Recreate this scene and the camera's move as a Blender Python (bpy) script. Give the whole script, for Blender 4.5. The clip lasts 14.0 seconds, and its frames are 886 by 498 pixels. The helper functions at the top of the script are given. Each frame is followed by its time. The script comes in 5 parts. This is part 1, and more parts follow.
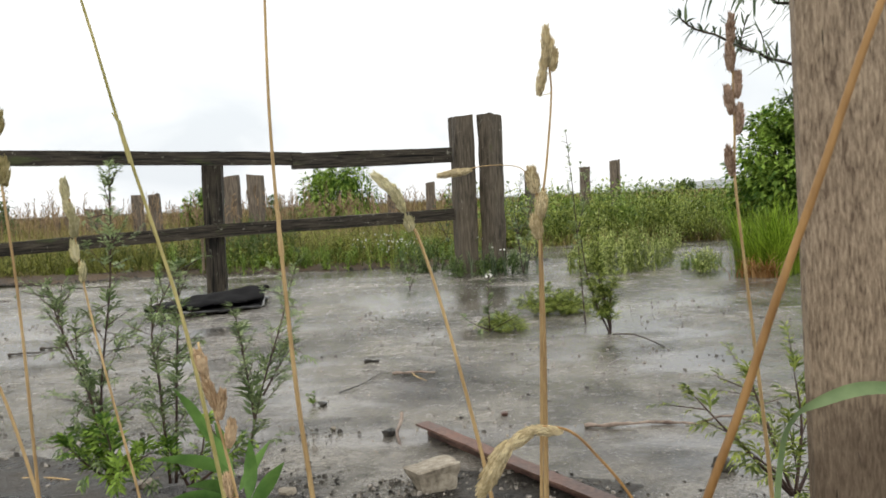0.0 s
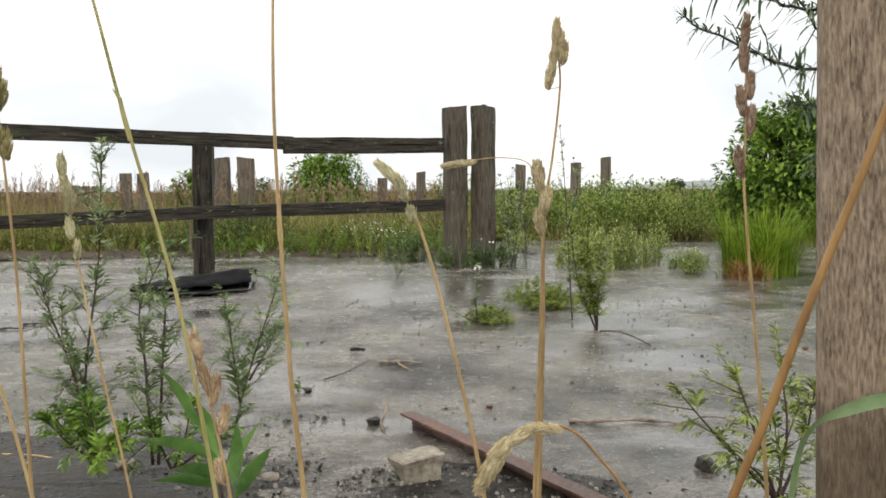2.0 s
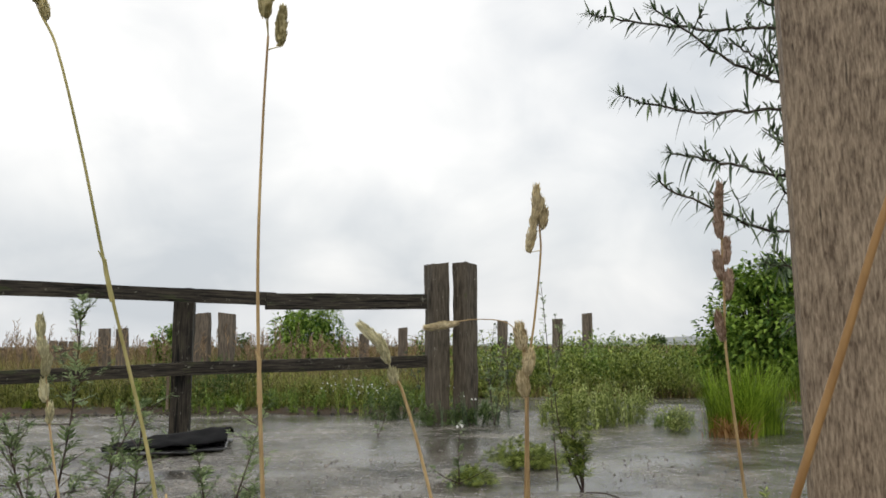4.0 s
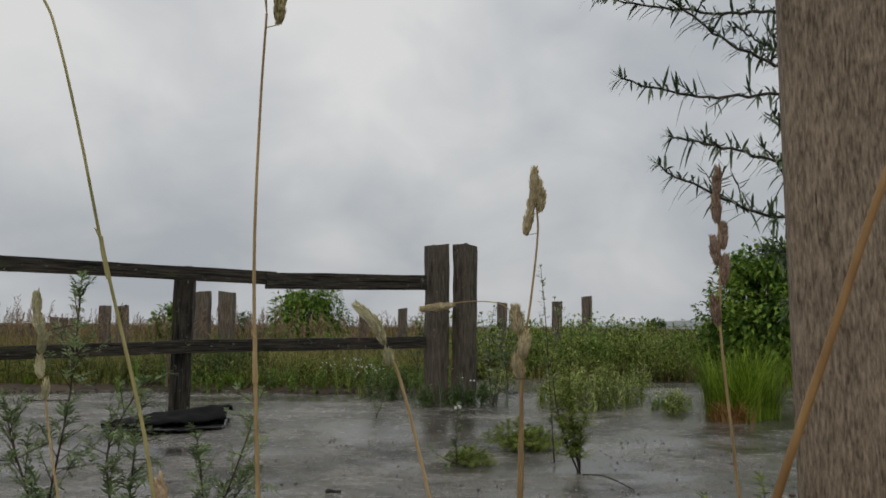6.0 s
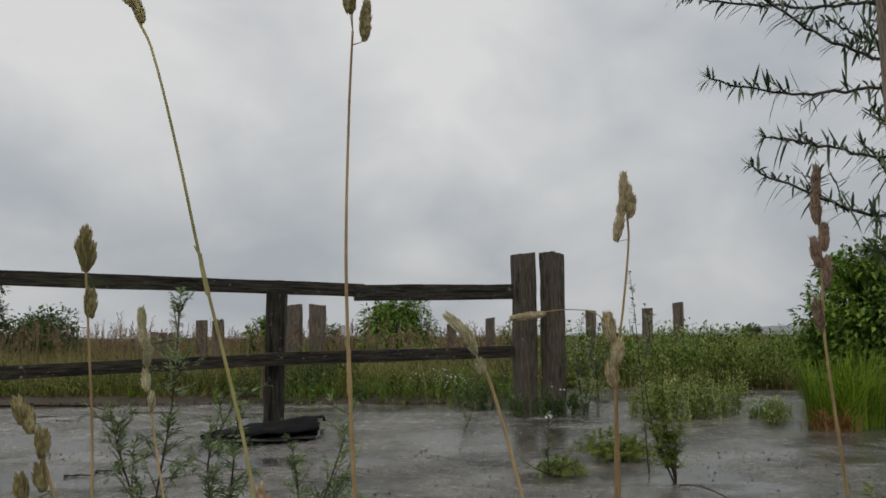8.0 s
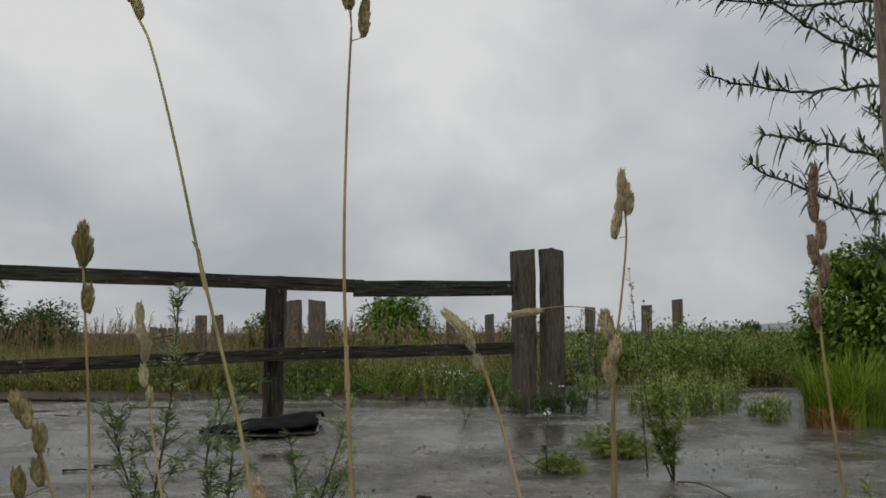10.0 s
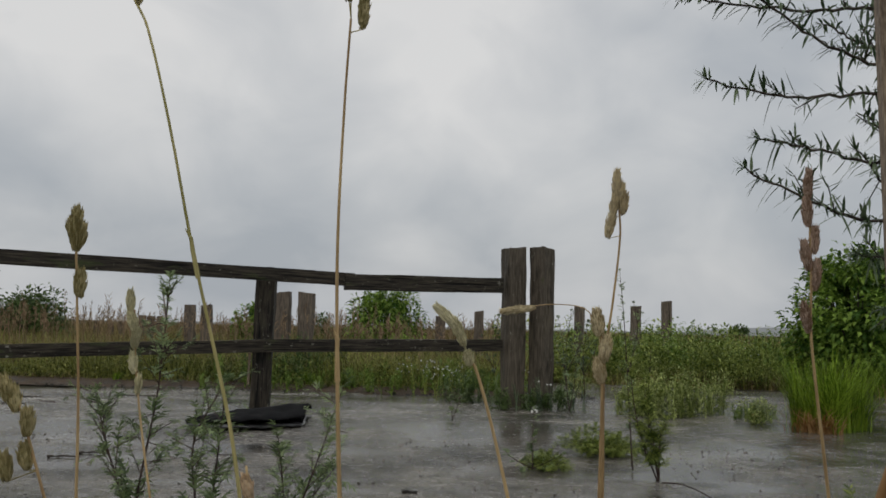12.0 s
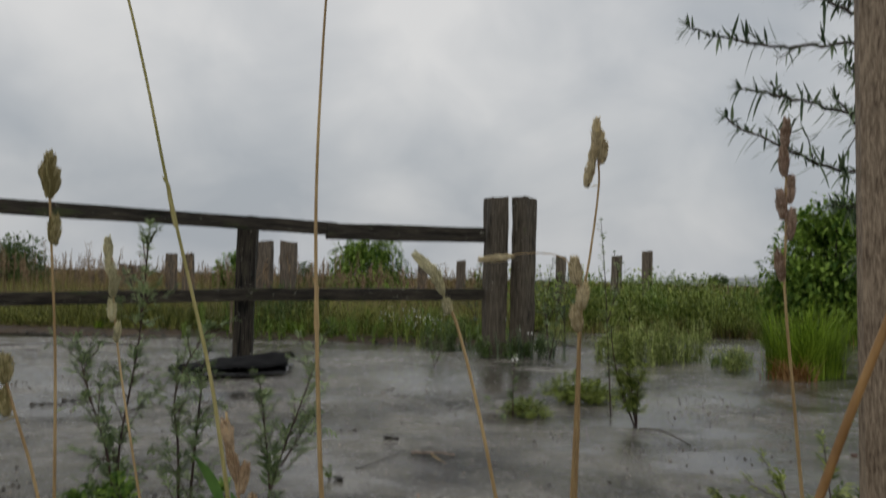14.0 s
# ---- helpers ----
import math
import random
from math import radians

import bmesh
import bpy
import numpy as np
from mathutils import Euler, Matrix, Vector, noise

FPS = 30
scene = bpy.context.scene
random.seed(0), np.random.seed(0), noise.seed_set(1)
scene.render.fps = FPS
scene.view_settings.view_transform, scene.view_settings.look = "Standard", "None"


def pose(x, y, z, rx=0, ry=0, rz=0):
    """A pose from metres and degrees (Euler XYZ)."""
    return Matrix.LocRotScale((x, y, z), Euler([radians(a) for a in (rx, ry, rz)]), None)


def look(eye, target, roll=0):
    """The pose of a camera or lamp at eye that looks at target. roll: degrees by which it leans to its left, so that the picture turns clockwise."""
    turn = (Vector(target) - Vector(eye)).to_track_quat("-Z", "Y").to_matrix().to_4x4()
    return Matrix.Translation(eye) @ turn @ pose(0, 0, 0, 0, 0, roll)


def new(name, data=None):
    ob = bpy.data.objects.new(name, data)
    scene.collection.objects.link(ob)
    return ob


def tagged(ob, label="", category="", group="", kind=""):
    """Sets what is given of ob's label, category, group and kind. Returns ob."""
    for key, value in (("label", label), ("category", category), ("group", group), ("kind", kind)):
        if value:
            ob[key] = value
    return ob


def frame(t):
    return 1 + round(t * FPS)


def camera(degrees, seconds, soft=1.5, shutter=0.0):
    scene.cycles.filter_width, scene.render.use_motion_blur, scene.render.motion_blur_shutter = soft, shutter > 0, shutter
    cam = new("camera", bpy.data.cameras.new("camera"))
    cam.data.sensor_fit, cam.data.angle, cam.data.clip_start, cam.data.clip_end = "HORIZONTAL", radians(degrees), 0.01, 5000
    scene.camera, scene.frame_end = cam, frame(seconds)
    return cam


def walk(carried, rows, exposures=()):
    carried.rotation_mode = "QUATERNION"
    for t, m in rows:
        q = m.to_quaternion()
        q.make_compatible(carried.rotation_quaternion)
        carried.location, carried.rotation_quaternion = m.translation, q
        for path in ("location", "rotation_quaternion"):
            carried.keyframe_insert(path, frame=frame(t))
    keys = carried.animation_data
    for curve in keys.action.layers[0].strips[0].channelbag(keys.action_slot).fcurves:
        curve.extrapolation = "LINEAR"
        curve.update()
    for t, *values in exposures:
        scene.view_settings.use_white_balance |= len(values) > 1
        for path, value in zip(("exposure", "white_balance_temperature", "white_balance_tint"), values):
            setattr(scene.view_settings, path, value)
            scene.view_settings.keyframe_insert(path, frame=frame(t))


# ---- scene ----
cam = camera(54.0, 14.0, soft=1.65, shutter=0.35)
walk(cam, [
    (0, pose(0.0124, -0.0063, 0.6949, 86.71, 2.59, 0.67)),
    (0.5, pose(0.0022, -0.0016, 0.6945, 85.93, 1.02, 0.80)),
    (1, pose(0.0060, 0.0010, 0.7024, 86.60, 0.15, -0.12)),
    (1.5, pose(-0.0000, 0.0000, 0.7000, 86.62, 0.00, -0.00)),
    (2, pose(0.0013, 0.0014, 0.6955, 86.06, 0.37, -0.01)),
    (2.5, pose(-0.0001, 0.0011, 0.6996, 86.49, 0.34, 0.14)),
    (2.8, pose(-0.0008, -0.0002, 0.6978, 87.34, 0.34, -0.27)),
    (2.9, pose(-0.0010, -0.0006, 0.6973, 88.83, 0.32, -0.70)),
    (3, pose(-0.0012, -0.0010, 0.6967, 91.93, -0.48, -1.30)),
    (3.1, pose(-0.0009, -0.0003, 0.6980, 93.72, -0.48, -1.61)),
    (3.2, pose(-0.0006, 0.0004, 0.6994, 96.33, 0.31, -1.20)),
    (5.3, pose(0.0037, 0.0022, 0.7008, 95.45, -0.19, -1.08)),
    (5.5, pose(0.0042, 0.0024, 0.7009, 95.09, -0.49, -1.04)),
    (6, pose(0.0041, 0.0024, 0.7006, 95.05, -0.43, -1.21)),
    (6.5, pose(0.0012, 0.0028, 0.7014, 95.04, 0.40, 0.63)),
    (7, pose(-0.0004, 0.0022, 0.7012, 96.19, -0.62, 3.48)),
    (7.5, pose(0.0015, 0.0012, 0.7012, 96.20, -0.13, 4.69)),
    (8, pose(0.0013, 0.0013, 0.7007, 95.68, 0.45, 4.53)),
    (10.5, pose(0.0029, 0.0008, 0.7011, 95.27, 0.19, 4.46)),
    (11, pose(0.0025, 0.0012, 0.7015, 94.70, 0.31, 4.28)),
    (11.5, pose(0.0027, 0.0013, 0.7007, 95.02, -0.10, 4.10)),
    (12, pose(0.0009, 0.0010, 0.7000, 95.16, -1.27, 3.78)),
    (12.5, pose(0.0008, 0.0010, 0.7011, 95.16, -1.42, 3.61)),
    (13, pose(0.0010, 0.0013, 0.7003, 95.02, -1.51, 3.25)),
    (13.5, pose(0.0013, 0.0012, 0.6998, 94.67, -1.06, 2.99)),
    (13.8, pose(0.0028, 0.0008, 0.6995, 94.36, -1.06, 2.76)),
    (14, pose(0.0038, 0.0005, 0.6993, 91.86, -1.36, 2.62)),
], exposures=[(0, 1.0, 6850, 10), (2.8, 1.0, 6850, 10), (3.2, 1.05, 6850, 10), (4.2, 0.35, 6700, 10), (5.3, -0.19, 6600, 10), (14, -0.21, 6580, 10)])

# ---- sky and sun: an overcast, rainy summer day ----
SUN_EL, SUN_AZ = radians(48), radians(200)
world = bpy.data.worlds.new("overcast_sky")
scene.world = world
world.use_nodes = True
wn, wl = world.node_tree.nodes, world.node_tree.links
wn.clear()
w_out, w_bg = wn.new("ShaderNodeOutputWorld"), wn.new("ShaderNodeBackground")
w_sky = wn.new("ShaderNodeTexSky")
w_sky.sky_type, w_sky.sun_disc = "NISHITA", False
w_sky.sun_elevation, w_sky.sun_rotation = SUN_EL, SUN_AZ
w_sky.dust_density, w_sky.air_density = 4.0, 1.5
w_dim = wn.new("ShaderNodeVectorMath")
w_dim.operation = "SCALE"
w_dim.inputs["Scale"].default_value = 0.06
wl.new(w_sky.outputs[0], w_dim.inputs[0])
w_co, w_map = wn.new("ShaderNodeTexCoord"), wn.new("ShaderNodeMapping")
w_map.inputs["Scale"].default_value = (1.0, 1.0, 1.5)
w_map.inputs["Location"].default_value = (0.35, 0.1, 0.0)
wl.new(w_co.outputs["Generated"], w_map.inputs[0])
w_n1 = wn.new("ShaderNodeTexNoise")
w_n1.inputs["Scale"].default_value, w_n1.inputs["Detail"].default_value = 1.9, 4
w_n1.inputs["Roughness"].default_value, w_n1.inputs["Distortion"].default_value = 0.5, 0.25
wl.new(w_map.outputs[0], w_n1.inputs["Vector"])
w_n2 = wn.new("ShaderNodeTexNoise")
w_n2.inputs["Scale"].default_value, w_n2.inputs["Detail"].default_value = 6.5, 5
w_n2.inputs["Distortion"].default_value = 0.5
wl.new(w_map.outputs[0], w_n2.inputs["Vector"])


def w_math(op, a, b):
    """One step of arithmetic on the clouds; a and b are sockets or numbers."""
    m = wn.new("ShaderNodeMath")
    m.operation = op
    for k, v in enumerate((a, b)):
        if isinstance(v, (int, float)):
            m.inputs[k].default_value = v
        else:
            wl.new(v, m.inputs[k])
    return m.outputs[0]


def w_bank(towards, inner, outer):
    """1 in the middle of a bank of cloud seen towards a direction, 0 outside it."""
    dot, rg = wn.new("ShaderNodeVectorMath"), wn.new("ShaderNodeMapRange")
    dot.operation, rg.interpolation_type = "DOT_PRODUCT", "SMOOTHERSTEP"
    wl.new(w_co.outputs["Generated"], dot.inputs[0])
    dot.inputs[1].default_value = Vector(towards).normalized()
    rg.inputs["From Min"].default_value, rg.inputs["From Max"].default_value = math.cos(radians(outer)), math.cos(radians(inner))
    wl.new(dot.outputs["Value"], rg.inputs["Value"])
    return rg.outputs[0]


# a slate-grey bank over the fence, a brighter break above it
w_clouds = w_math("MULTIPLY_ADD", w_n2.outputs["Fac"], 0.42)
wl.new(w_n1.outputs["Fac"], w_clouds.node.inputs[2])
w_clouds = w_math("SUBTRACT", w_clouds, 0.16)
w_clouds = w_math("SUBTRACT", w_clouds, w_math("MULTIPLY", w_bank((-0.40, 0.90, 0.19), 2, 22), 0.17))
w_clouds = w_math("ADD", w_clouds, w_math("MULTIPLY", w_bank((-0.26, 0.87, 0.42), 2, 24), 0.20))
w_clouds = w_math("SUBTRACT", w_clouds, w_math("MULTIPLY", w_bank((0.20, 0.96, 0.10), 2, 20), 0.12))
w_ramp = wn.new("ShaderNodeValToRGB")
w_ramp.color_ramp.elements[0].position, w_ramp.color_ramp.elements[1].position = 0.30, 0.72
w_ramp.color_ramp.elements[0].color = (0.43, 0.468, 0.515, 1)
w_ramp.color_ramp.elements[1].color = (0.80, 0.803, 0.805, 1)
wl.new(w_clouds, w_ramp.inputs[0])
w_mix = wn.new("ShaderNodeMix")
w_mix.data_type = "RGBA"
w_mix.inputs["Factor"].default_value = 0.88
wl.new(w_dim.outputs[0], w_mix.inputs["A"])
wl.new(w_ramp.outputs[0], w_mix.inputs["B"])
wl.new(w_mix.outputs["Result"], w_bg.inputs["Color"])
w_bg.inputs["Strength"].default_value = 1.07
wl.new(w_bg.outputs[0], w_out.inputs["Surface"])
sun = new("sun", bpy.data.lights.new("sun", "SUN"))
sun.data.energy, sun.data.angle, sun.data.color = 0.35, radians(25), (1.0, 0.97, 0.93)
sun.matrix_world = look((0, 0, 30), (0.35 * 30 * math.cos(SUN_EL), 0.94 * 30 * math.cos(SUN_EL), 30 - 30 * math.sin(SUN_EL)))


# ---- materials ----
def surface(name, dark, light, rough=0.6, grain=20.0, blotch=2.0, bump=0.3, stretch=(1, 1, 1), island=0.0, obj_vary=0.0,
            rough_vary=0.15, metal=0.0, spec=0.25, depth=0.004, mid=0.5, translucent=0.0, world_space=False, lo=0.28, hi=0.72):
    """A procedural surface: fine grain over large blotches, between two colours."""
    m = bpy.data.materials.new(name)
    m.use_nodes = True
    n, l = m.node_tree.nodes, m.node_tree.links
    bs = n["Principled BSDF"]
    co, mp = n.new("ShaderNodeTexCoord"), n.new("ShaderNodeMapping")
    mp.inputs["Scale"].default_value = stretch
    if world_space:
        l.new(n.new("ShaderNodeNewGeometry").outputs["Position"], mp.inputs[0])
    else:
        l.new(co.outputs["Object"], mp.inputs[0])
    fine, big = n.new("ShaderNodeTexNoise"), n.new("ShaderNodeTexNoise")
    fine.inputs["Scale"].default_value, fine.inputs["Detail"].default_value = grain, 5
    big.inputs["Scale"].default_value, big.inputs["Detail"].default_value = blotch, 3
    fine.inputs["Roughness"].default_value = 0.65
    l.new(mp.outputs[0], fine.inputs["Vector"])
    l.new(mp.outputs[0], big.inputs["Vector"])
    add = n.new("ShaderNodeMath")
    add.operation = "ADD"
    l.new(fine.outputs["Fac"], add.inputs[0])
    l.new(big.outputs["Fac"], add.inputs[1])
    last = add.outputs[0]
    shift = -1.0 + mid
    for on, source in ((island, "island"), (obj_vary, "object")):
        if on:
            if source == "island":
                rnd = n.new("ShaderNodeNewGeometry").outputs["Random Per Island"]
            else:
                rnd = n.new("ShaderNodeObjectInfo").outputs["Random"]
            ma = n.new("ShaderNodeMath")
            ma.operation = "MULTIPLY_ADD"
            l.new(rnd, ma.inputs[0])
            ma.inputs[1].default_value = on
            l.new(last, ma.inputs[2])
            last = ma.outputs[0]
            shift -= on / 2
    sh = n.new("ShaderNodeMath")
    sh.operation = "ADD"
    sh.inputs[1].default_value = shift
    l.new(last, sh.inputs[0])
    ramp = n.new("ShaderNodeValToRGB")
    ramp.color_ramp.elements[0].position, ramp.color_ramp.elements[1].position = lo, hi
    ramp.color_ramp.elements[0].color, ramp.color_ramp.elements[1].color = (*dark, 1), (*light, 1)
    l.new(sh.outputs[0], ramp.inputs[0])
    l.new(ramp.outputs[0], bs.inputs["Base Color"])
    rr = n.new("ShaderNodeMapRange")
    rr.inputs["To Min"].default_value, rr.inputs["To Max"].default_value = max(rough - rough_vary, 0.02), min(rough + rough_vary, 1)
    rr.inputs["From Min"].default_value, rr.inputs["From Max"].default_value = 0.3, 0.7
    l.new(big.outputs["Fac"], rr.inputs["Value"])
    l.new(rr.outputs[0], bs.inputs["Roughness"])
    bs.inputs["Metallic"].default_value = metal
    bs.inputs["Specular IOR Level"].default_value = spec
    if bump:
        bp = n.new("ShaderNodeBump")
        bp.inputs["Strength"].default_value, bp.inputs["Distance"].default_value = bump, depth
        l.new(fine.outputs["Fac"], bp.inputs["Height"])
        l.new(bp.outputs[0], bs.inputs["Normal"])
    if translucent:
        tr, mx = n.new("ShaderNodeBsdfTranslucent"), n.new("ShaderNodeMixShader")
        mx.inputs[0].default_value = translucent
        l.new(ramp.outputs[0], tr.inputs[0])
        l.new(bs.outputs[0], mx.inputs[1])
        l.new(tr.outputs[0], mx.inputs[2])
        l.new(mx.outputs[0], n["Material Output"].inputs["Surface"])
    return m


def wet_concrete():
    """Old concrete, stained and gritty, under a broken film of rain water that lies in smooth pools."""
    m = bpy.data.materials.new("wet_concrete")
    m.use_nodes = True
    n, l = m.node_tree.nodes, m.node_tree.links
    bs = n["Principled BSDF"]
    co = n.new("ShaderNodeTexCoord")

    def noise_at(scale, detail, stretch=(1, 1, 1), rough=0.55, distort=0.0):
        mp, t = n.new("ShaderNodeMapping"), n.new("ShaderNodeTexNoise")
        mp.inputs["Scale"].default_value = stretch
        t.inputs["Scale"].default_value, t.inputs["Detail"].default_value, t.inputs["Roughness"].default_value = scale, detail, rough
        t.inputs["Distortion"].default_value = distort
        l.new(co.outputs["Object"], mp.inputs[0])
        l.new(mp.outputs[0], t.inputs["Vector"])
        return t.outputs["Fac"]

    def span(fac, a, b, lo, hi):
        r = n.new("ShaderNodeMapRange")
        for key, v in (("From Min", a), ("From Max", b), ("To Min", lo), ("To Max", hi)):
            r.inputs[key].default_value = v
        l.new(fac, r.inputs["Value"])
        return r.outputs[0]

    def mixed(fac, a, b, blend="MIX"):
        x = n.new("ShaderNodeMix")
        x.data_type, x.blend_type = "RGBA", blend
        for key, v in (("Factor", fac), ("A", a), ("B", b)):
            if isinstance(v, (float, tuple)):
                x.inputs[key].default_value = v
            else:
                l.new(v, x.inputs[key])
        return x.outputs["Result"]

    pools = noise_at(0.75, 7, (0.8, 1.25, 1), 0.62, 0.6)
    wet = span(pools, 0.44, 0.56, 1.0, 0.0)
    grit = noise_at(60, 6, rough=0.75)
    stains = noise_at(1.7, 9, rough=0.7, distort=0.4)
    base = mixed(span(stains, 0.38, 0.62, 0.0, 1.0), (0.024, 0.022, 0.018, 1), (0.32, 0.30, 0.265, 1))
    base = mixed(0.85, base, mixed(span(grit, 0.32, 0.66, 0.0, 1.0), (0.35, 0.34, 0.32, 1), (1.5, 1.47, 1.42, 1)), "MULTIPLY")
    base = mixed(span(noise_at(9, 8, rough=0.78), 0.54, 0.62, 0.0, 0.6), base, (0.022, 0.019, 0.015, 1))
    base = mixed(span(noise_at(95, 2), 0.63, 0.69, 0.0, 0.9), base, (0.50, 0.47, 0.41, 1))
    base = mixed(span(noise_at(0.9, 6, rough=0.65), 0.52, 0.66, 0.0, 0.5), base, (0.060, 0.062, 0.030, 1))
    base = mixed(wet, base, mixed(0.45, base, (0.035, 0.032, 0.026, 1)))
    l.new(base, bs.inputs["Base Color"])
    rough = n.new("ShaderNodeMath")
    rough.operation = "ADD"
    l.new(span(pools, 0.46, 0.62, 0.03, 0.16), rough.inputs[0])
    l.new(span(noise_at(13, 7, rough=0.75), 0.46, 0.64, 0.0, 0.30), rough.inputs[1])
    l.new(rough.outputs[0], bs.inputs["Roughness"])
    bs.inputs["IOR"].default_value = 1.45
    last = None
    for height, dist, lo, hi in ((noise_at(4.0, 7, rough=0.68), 0.05, 0.34, 0.10), (noise_at(26, 4, rough=0.7), 0.008, 0.38, 0.10), (grit, 0.010, 0.8, 0.10)):
        bp = n.new("ShaderNodeBump")
        bp.inputs["Distance"].default_value = dist
        l.new(span(wet, 0.0, 1.0, lo, hi), bp.inputs["Strength"])
        l.new(height, bp.inputs["Height"])
        if last:
            l.new(last, bp.inputs["Normal"])
        last = bp.outputs[0]
    l.new(last, bs.inputs["Normal"])
    return m


def old_wood(name, dark, light, along=6.0, across=70.0, lichen=0.0, moss=0.0, dark_patch=None, bump=0.7, depth=0.002, rough=0.62, contrast=0.16, split=0.60):
    """Weathered timber, its grain along z: fine split streaks, broad stains, pale lichen flecks, green moss and a
    rounded dark patch.
    """
    m = bpy.data.materials.new(name)
    m.use_nodes = True
    n, l = m.node_tree.nodes, m.node_tree.links
    bs = n["Principled BSDF"]
    co, info = n.new("ShaderNodeTexCoord"), n.new("ShaderNodeObjectInfo")
    off = n.new("ShaderNodeVectorMath")
    off.operation = "MULTIPLY_ADD"
    off.inputs[1].default_value = (7.0, 7.0, 7.0)
    l.new(info.outputs["Random"], off.inputs[0])
    l.new(co.outputs["Object"], off.inputs[2])

    def noise_at(stretch, detail=4, rough=0.6, distort=0.0):
        mp, t = n.new("ShaderNodeMapping"), n.new("ShaderNodeTexNoise")
        mp.inputs["Scale"].default_value = stretch
        t.inputs["Scale"].default_value, t.inputs["Detail"].default_value = 1.0, detail
        t.inputs["Roughness"].default_value, t.inputs["Distortion"].default_value = rough, distort
        l.new(off.outputs[0], mp.inputs[0])
        l.new(mp.outputs[0], t.inputs["Vector"])
        return t.outputs["Fac"]

    def span(fac, a, b, lo=0.0, hi=1.0):
        r = n.new("ShaderNodeMapRange")
        for key, v in (("From Min", a), ("From Max", b), ("To Min", lo), ("To Max", hi)):
            r.inputs[key].default_value = v
        l.new(fac, r.inputs["Value"])
        return r.outputs[0]

    def mixed(fac, a, b):
        x = n.new("ShaderNodeMix")
        x.data_type = "RGBA"
        for key, v in (("Factor", fac), ("A", a), ("B", b)):
            if isinstance(v, tuple):
                x.inputs[key].default_value = (*v, 1)
            else:
                l.new(v, x.inputs[key])
        return x.outputs["Result"]

    grain = noise_at((across, across, along), 3, 0.6, 0.3)
    splits = noise_at((across * 0.55, across * 0.55, along * 0.3), 2, 0.5, 0.5)
    blotch = noise_at((across * 0.09, across * 0.09, along * 0.3), 6, 0.68)
    tone = n.new("ShaderNodeMath")
    tone.operation = "MULTIPLY_ADD"
    tone.inputs[1].default_value = 0.6
    l.new(blotch, tone.inputs[0])
    l.new(grain, tone.inputs[2])
    col = mixed(span(tone.outputs[0], 0.8 - contrast, 0.8 + contrast), dark, light)
    crack = span(splits, split, split + 0.08)
    col = mixed(crack, col, tuple(c * 0.45 for c in dark))
    if moss:
        col = mixed(span(noise_at((9, 9, 3.5), 6, 0.7), 0.66 - moss, 0.76 - moss * 0.5, 0.0, 0.8), col, (0.055, 0.075, 0.022))
    if lichen:
        col = mixed(span(noise_at((26, 26, 15), 6, 0.75), 0.70 - lichen, 0.74 - lichen * 0.7, 0.0, 0.8), col, (0.36, 0.35, 0.29))
    # darker round a given point, the edge broken up by the blotches
    if dark_patch:
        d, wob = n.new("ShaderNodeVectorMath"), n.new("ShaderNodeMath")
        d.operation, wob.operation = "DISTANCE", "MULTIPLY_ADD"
        d.inputs[1].default_value = dark_patch[0]
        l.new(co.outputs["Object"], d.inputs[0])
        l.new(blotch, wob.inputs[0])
        wob.inputs[1].default_value = dark_patch[1] * 0.5
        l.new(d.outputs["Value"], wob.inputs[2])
        col = mixed(span(wob.outputs[0], dark_patch[1] * 0.9, dark_patch[1] * 1.25, 0.66, 0.0), col, tuple(c * 0.55 for c in dark))
    bs.inputs["Specular IOR Level"].default_value = 0.22
    l.new(col, bs.inputs["Base Color"])
    l.new(span(blotch, 0.3, 0.7, rough - 0.14, rough + 0.14), bs.inputs["Roughness"])
    bp, b2 = n.new("ShaderNodeBump"), n.new("ShaderNodeBump")
    for node, h, k in ((bp, grain, 1.0), (b2, crack, -2.0)):
        node.inputs["Strength"].default_value, node.inputs["Distance"].default_value = bump, depth * k
        l.new(h, node.inputs["Height"])
    l.new(bp.outputs[0], b2.inputs["Normal"])
    l.new(b2.outputs[0], bs.inputs["Normal"])
    return m


M_CONCRETE = wet_concrete()
M_EARTH = surface("wet_earth", (0.025, 0.022, 0.012), (0.075, 0.070, 0.032), 0.75, 30, 0.6, 0.5, depth=0.02)
M_POST = old_wood("weathered_grey_oak", (0.105, 0.074, 0.049), (0.375, 0.295, 0.21), 150, 820, dark_patch=((0.0, -0.045, 0.535), 0.115), bump=1.0, depth=0.0007, contrast=0.21, split=0.70)
M_RAIL = old_wood("rain_dark_fence_wood", (0.006, 0.005, 0.004), (0.066, 0.056, 0.041), 5, 80, lichen=0.085, moss=0.08, depth=0.003, rough=0.6)
M_SLEEPER = old_wood("old_sleeper_wood", (0.024, 0.020, 0.015), (0.150, 0.126, 0.095), 6, 60, lichen=0.075, moss=0.03, bump=0.8, depth=0.004, contrast=0.24, split=0.66)
M_SLEEPERGREY = old_wood("bleached_sleeper_wood", (0.050, 0.040, 0.031), (0.225, 0.185, 0.145), 6, 60, lichen=0.05, bump=0.8, depth=0.004, contrast=0.24, split=0.66)
M_RUBBER = surface("wet_black_rubber", (0.003, 0.003, 0.003), (0.011, 0.011, 0.012), 0.75, 40, 5, 0.4, depth=0.003, spec=0.12)
M_WETRUBBER = surface("wet_grey_rubber", (0.006, 0.006, 0.006), (0.022, 0.022, 0.024), 0.3, 40, 5, 0.4, depth=0.003, spec=0.5)
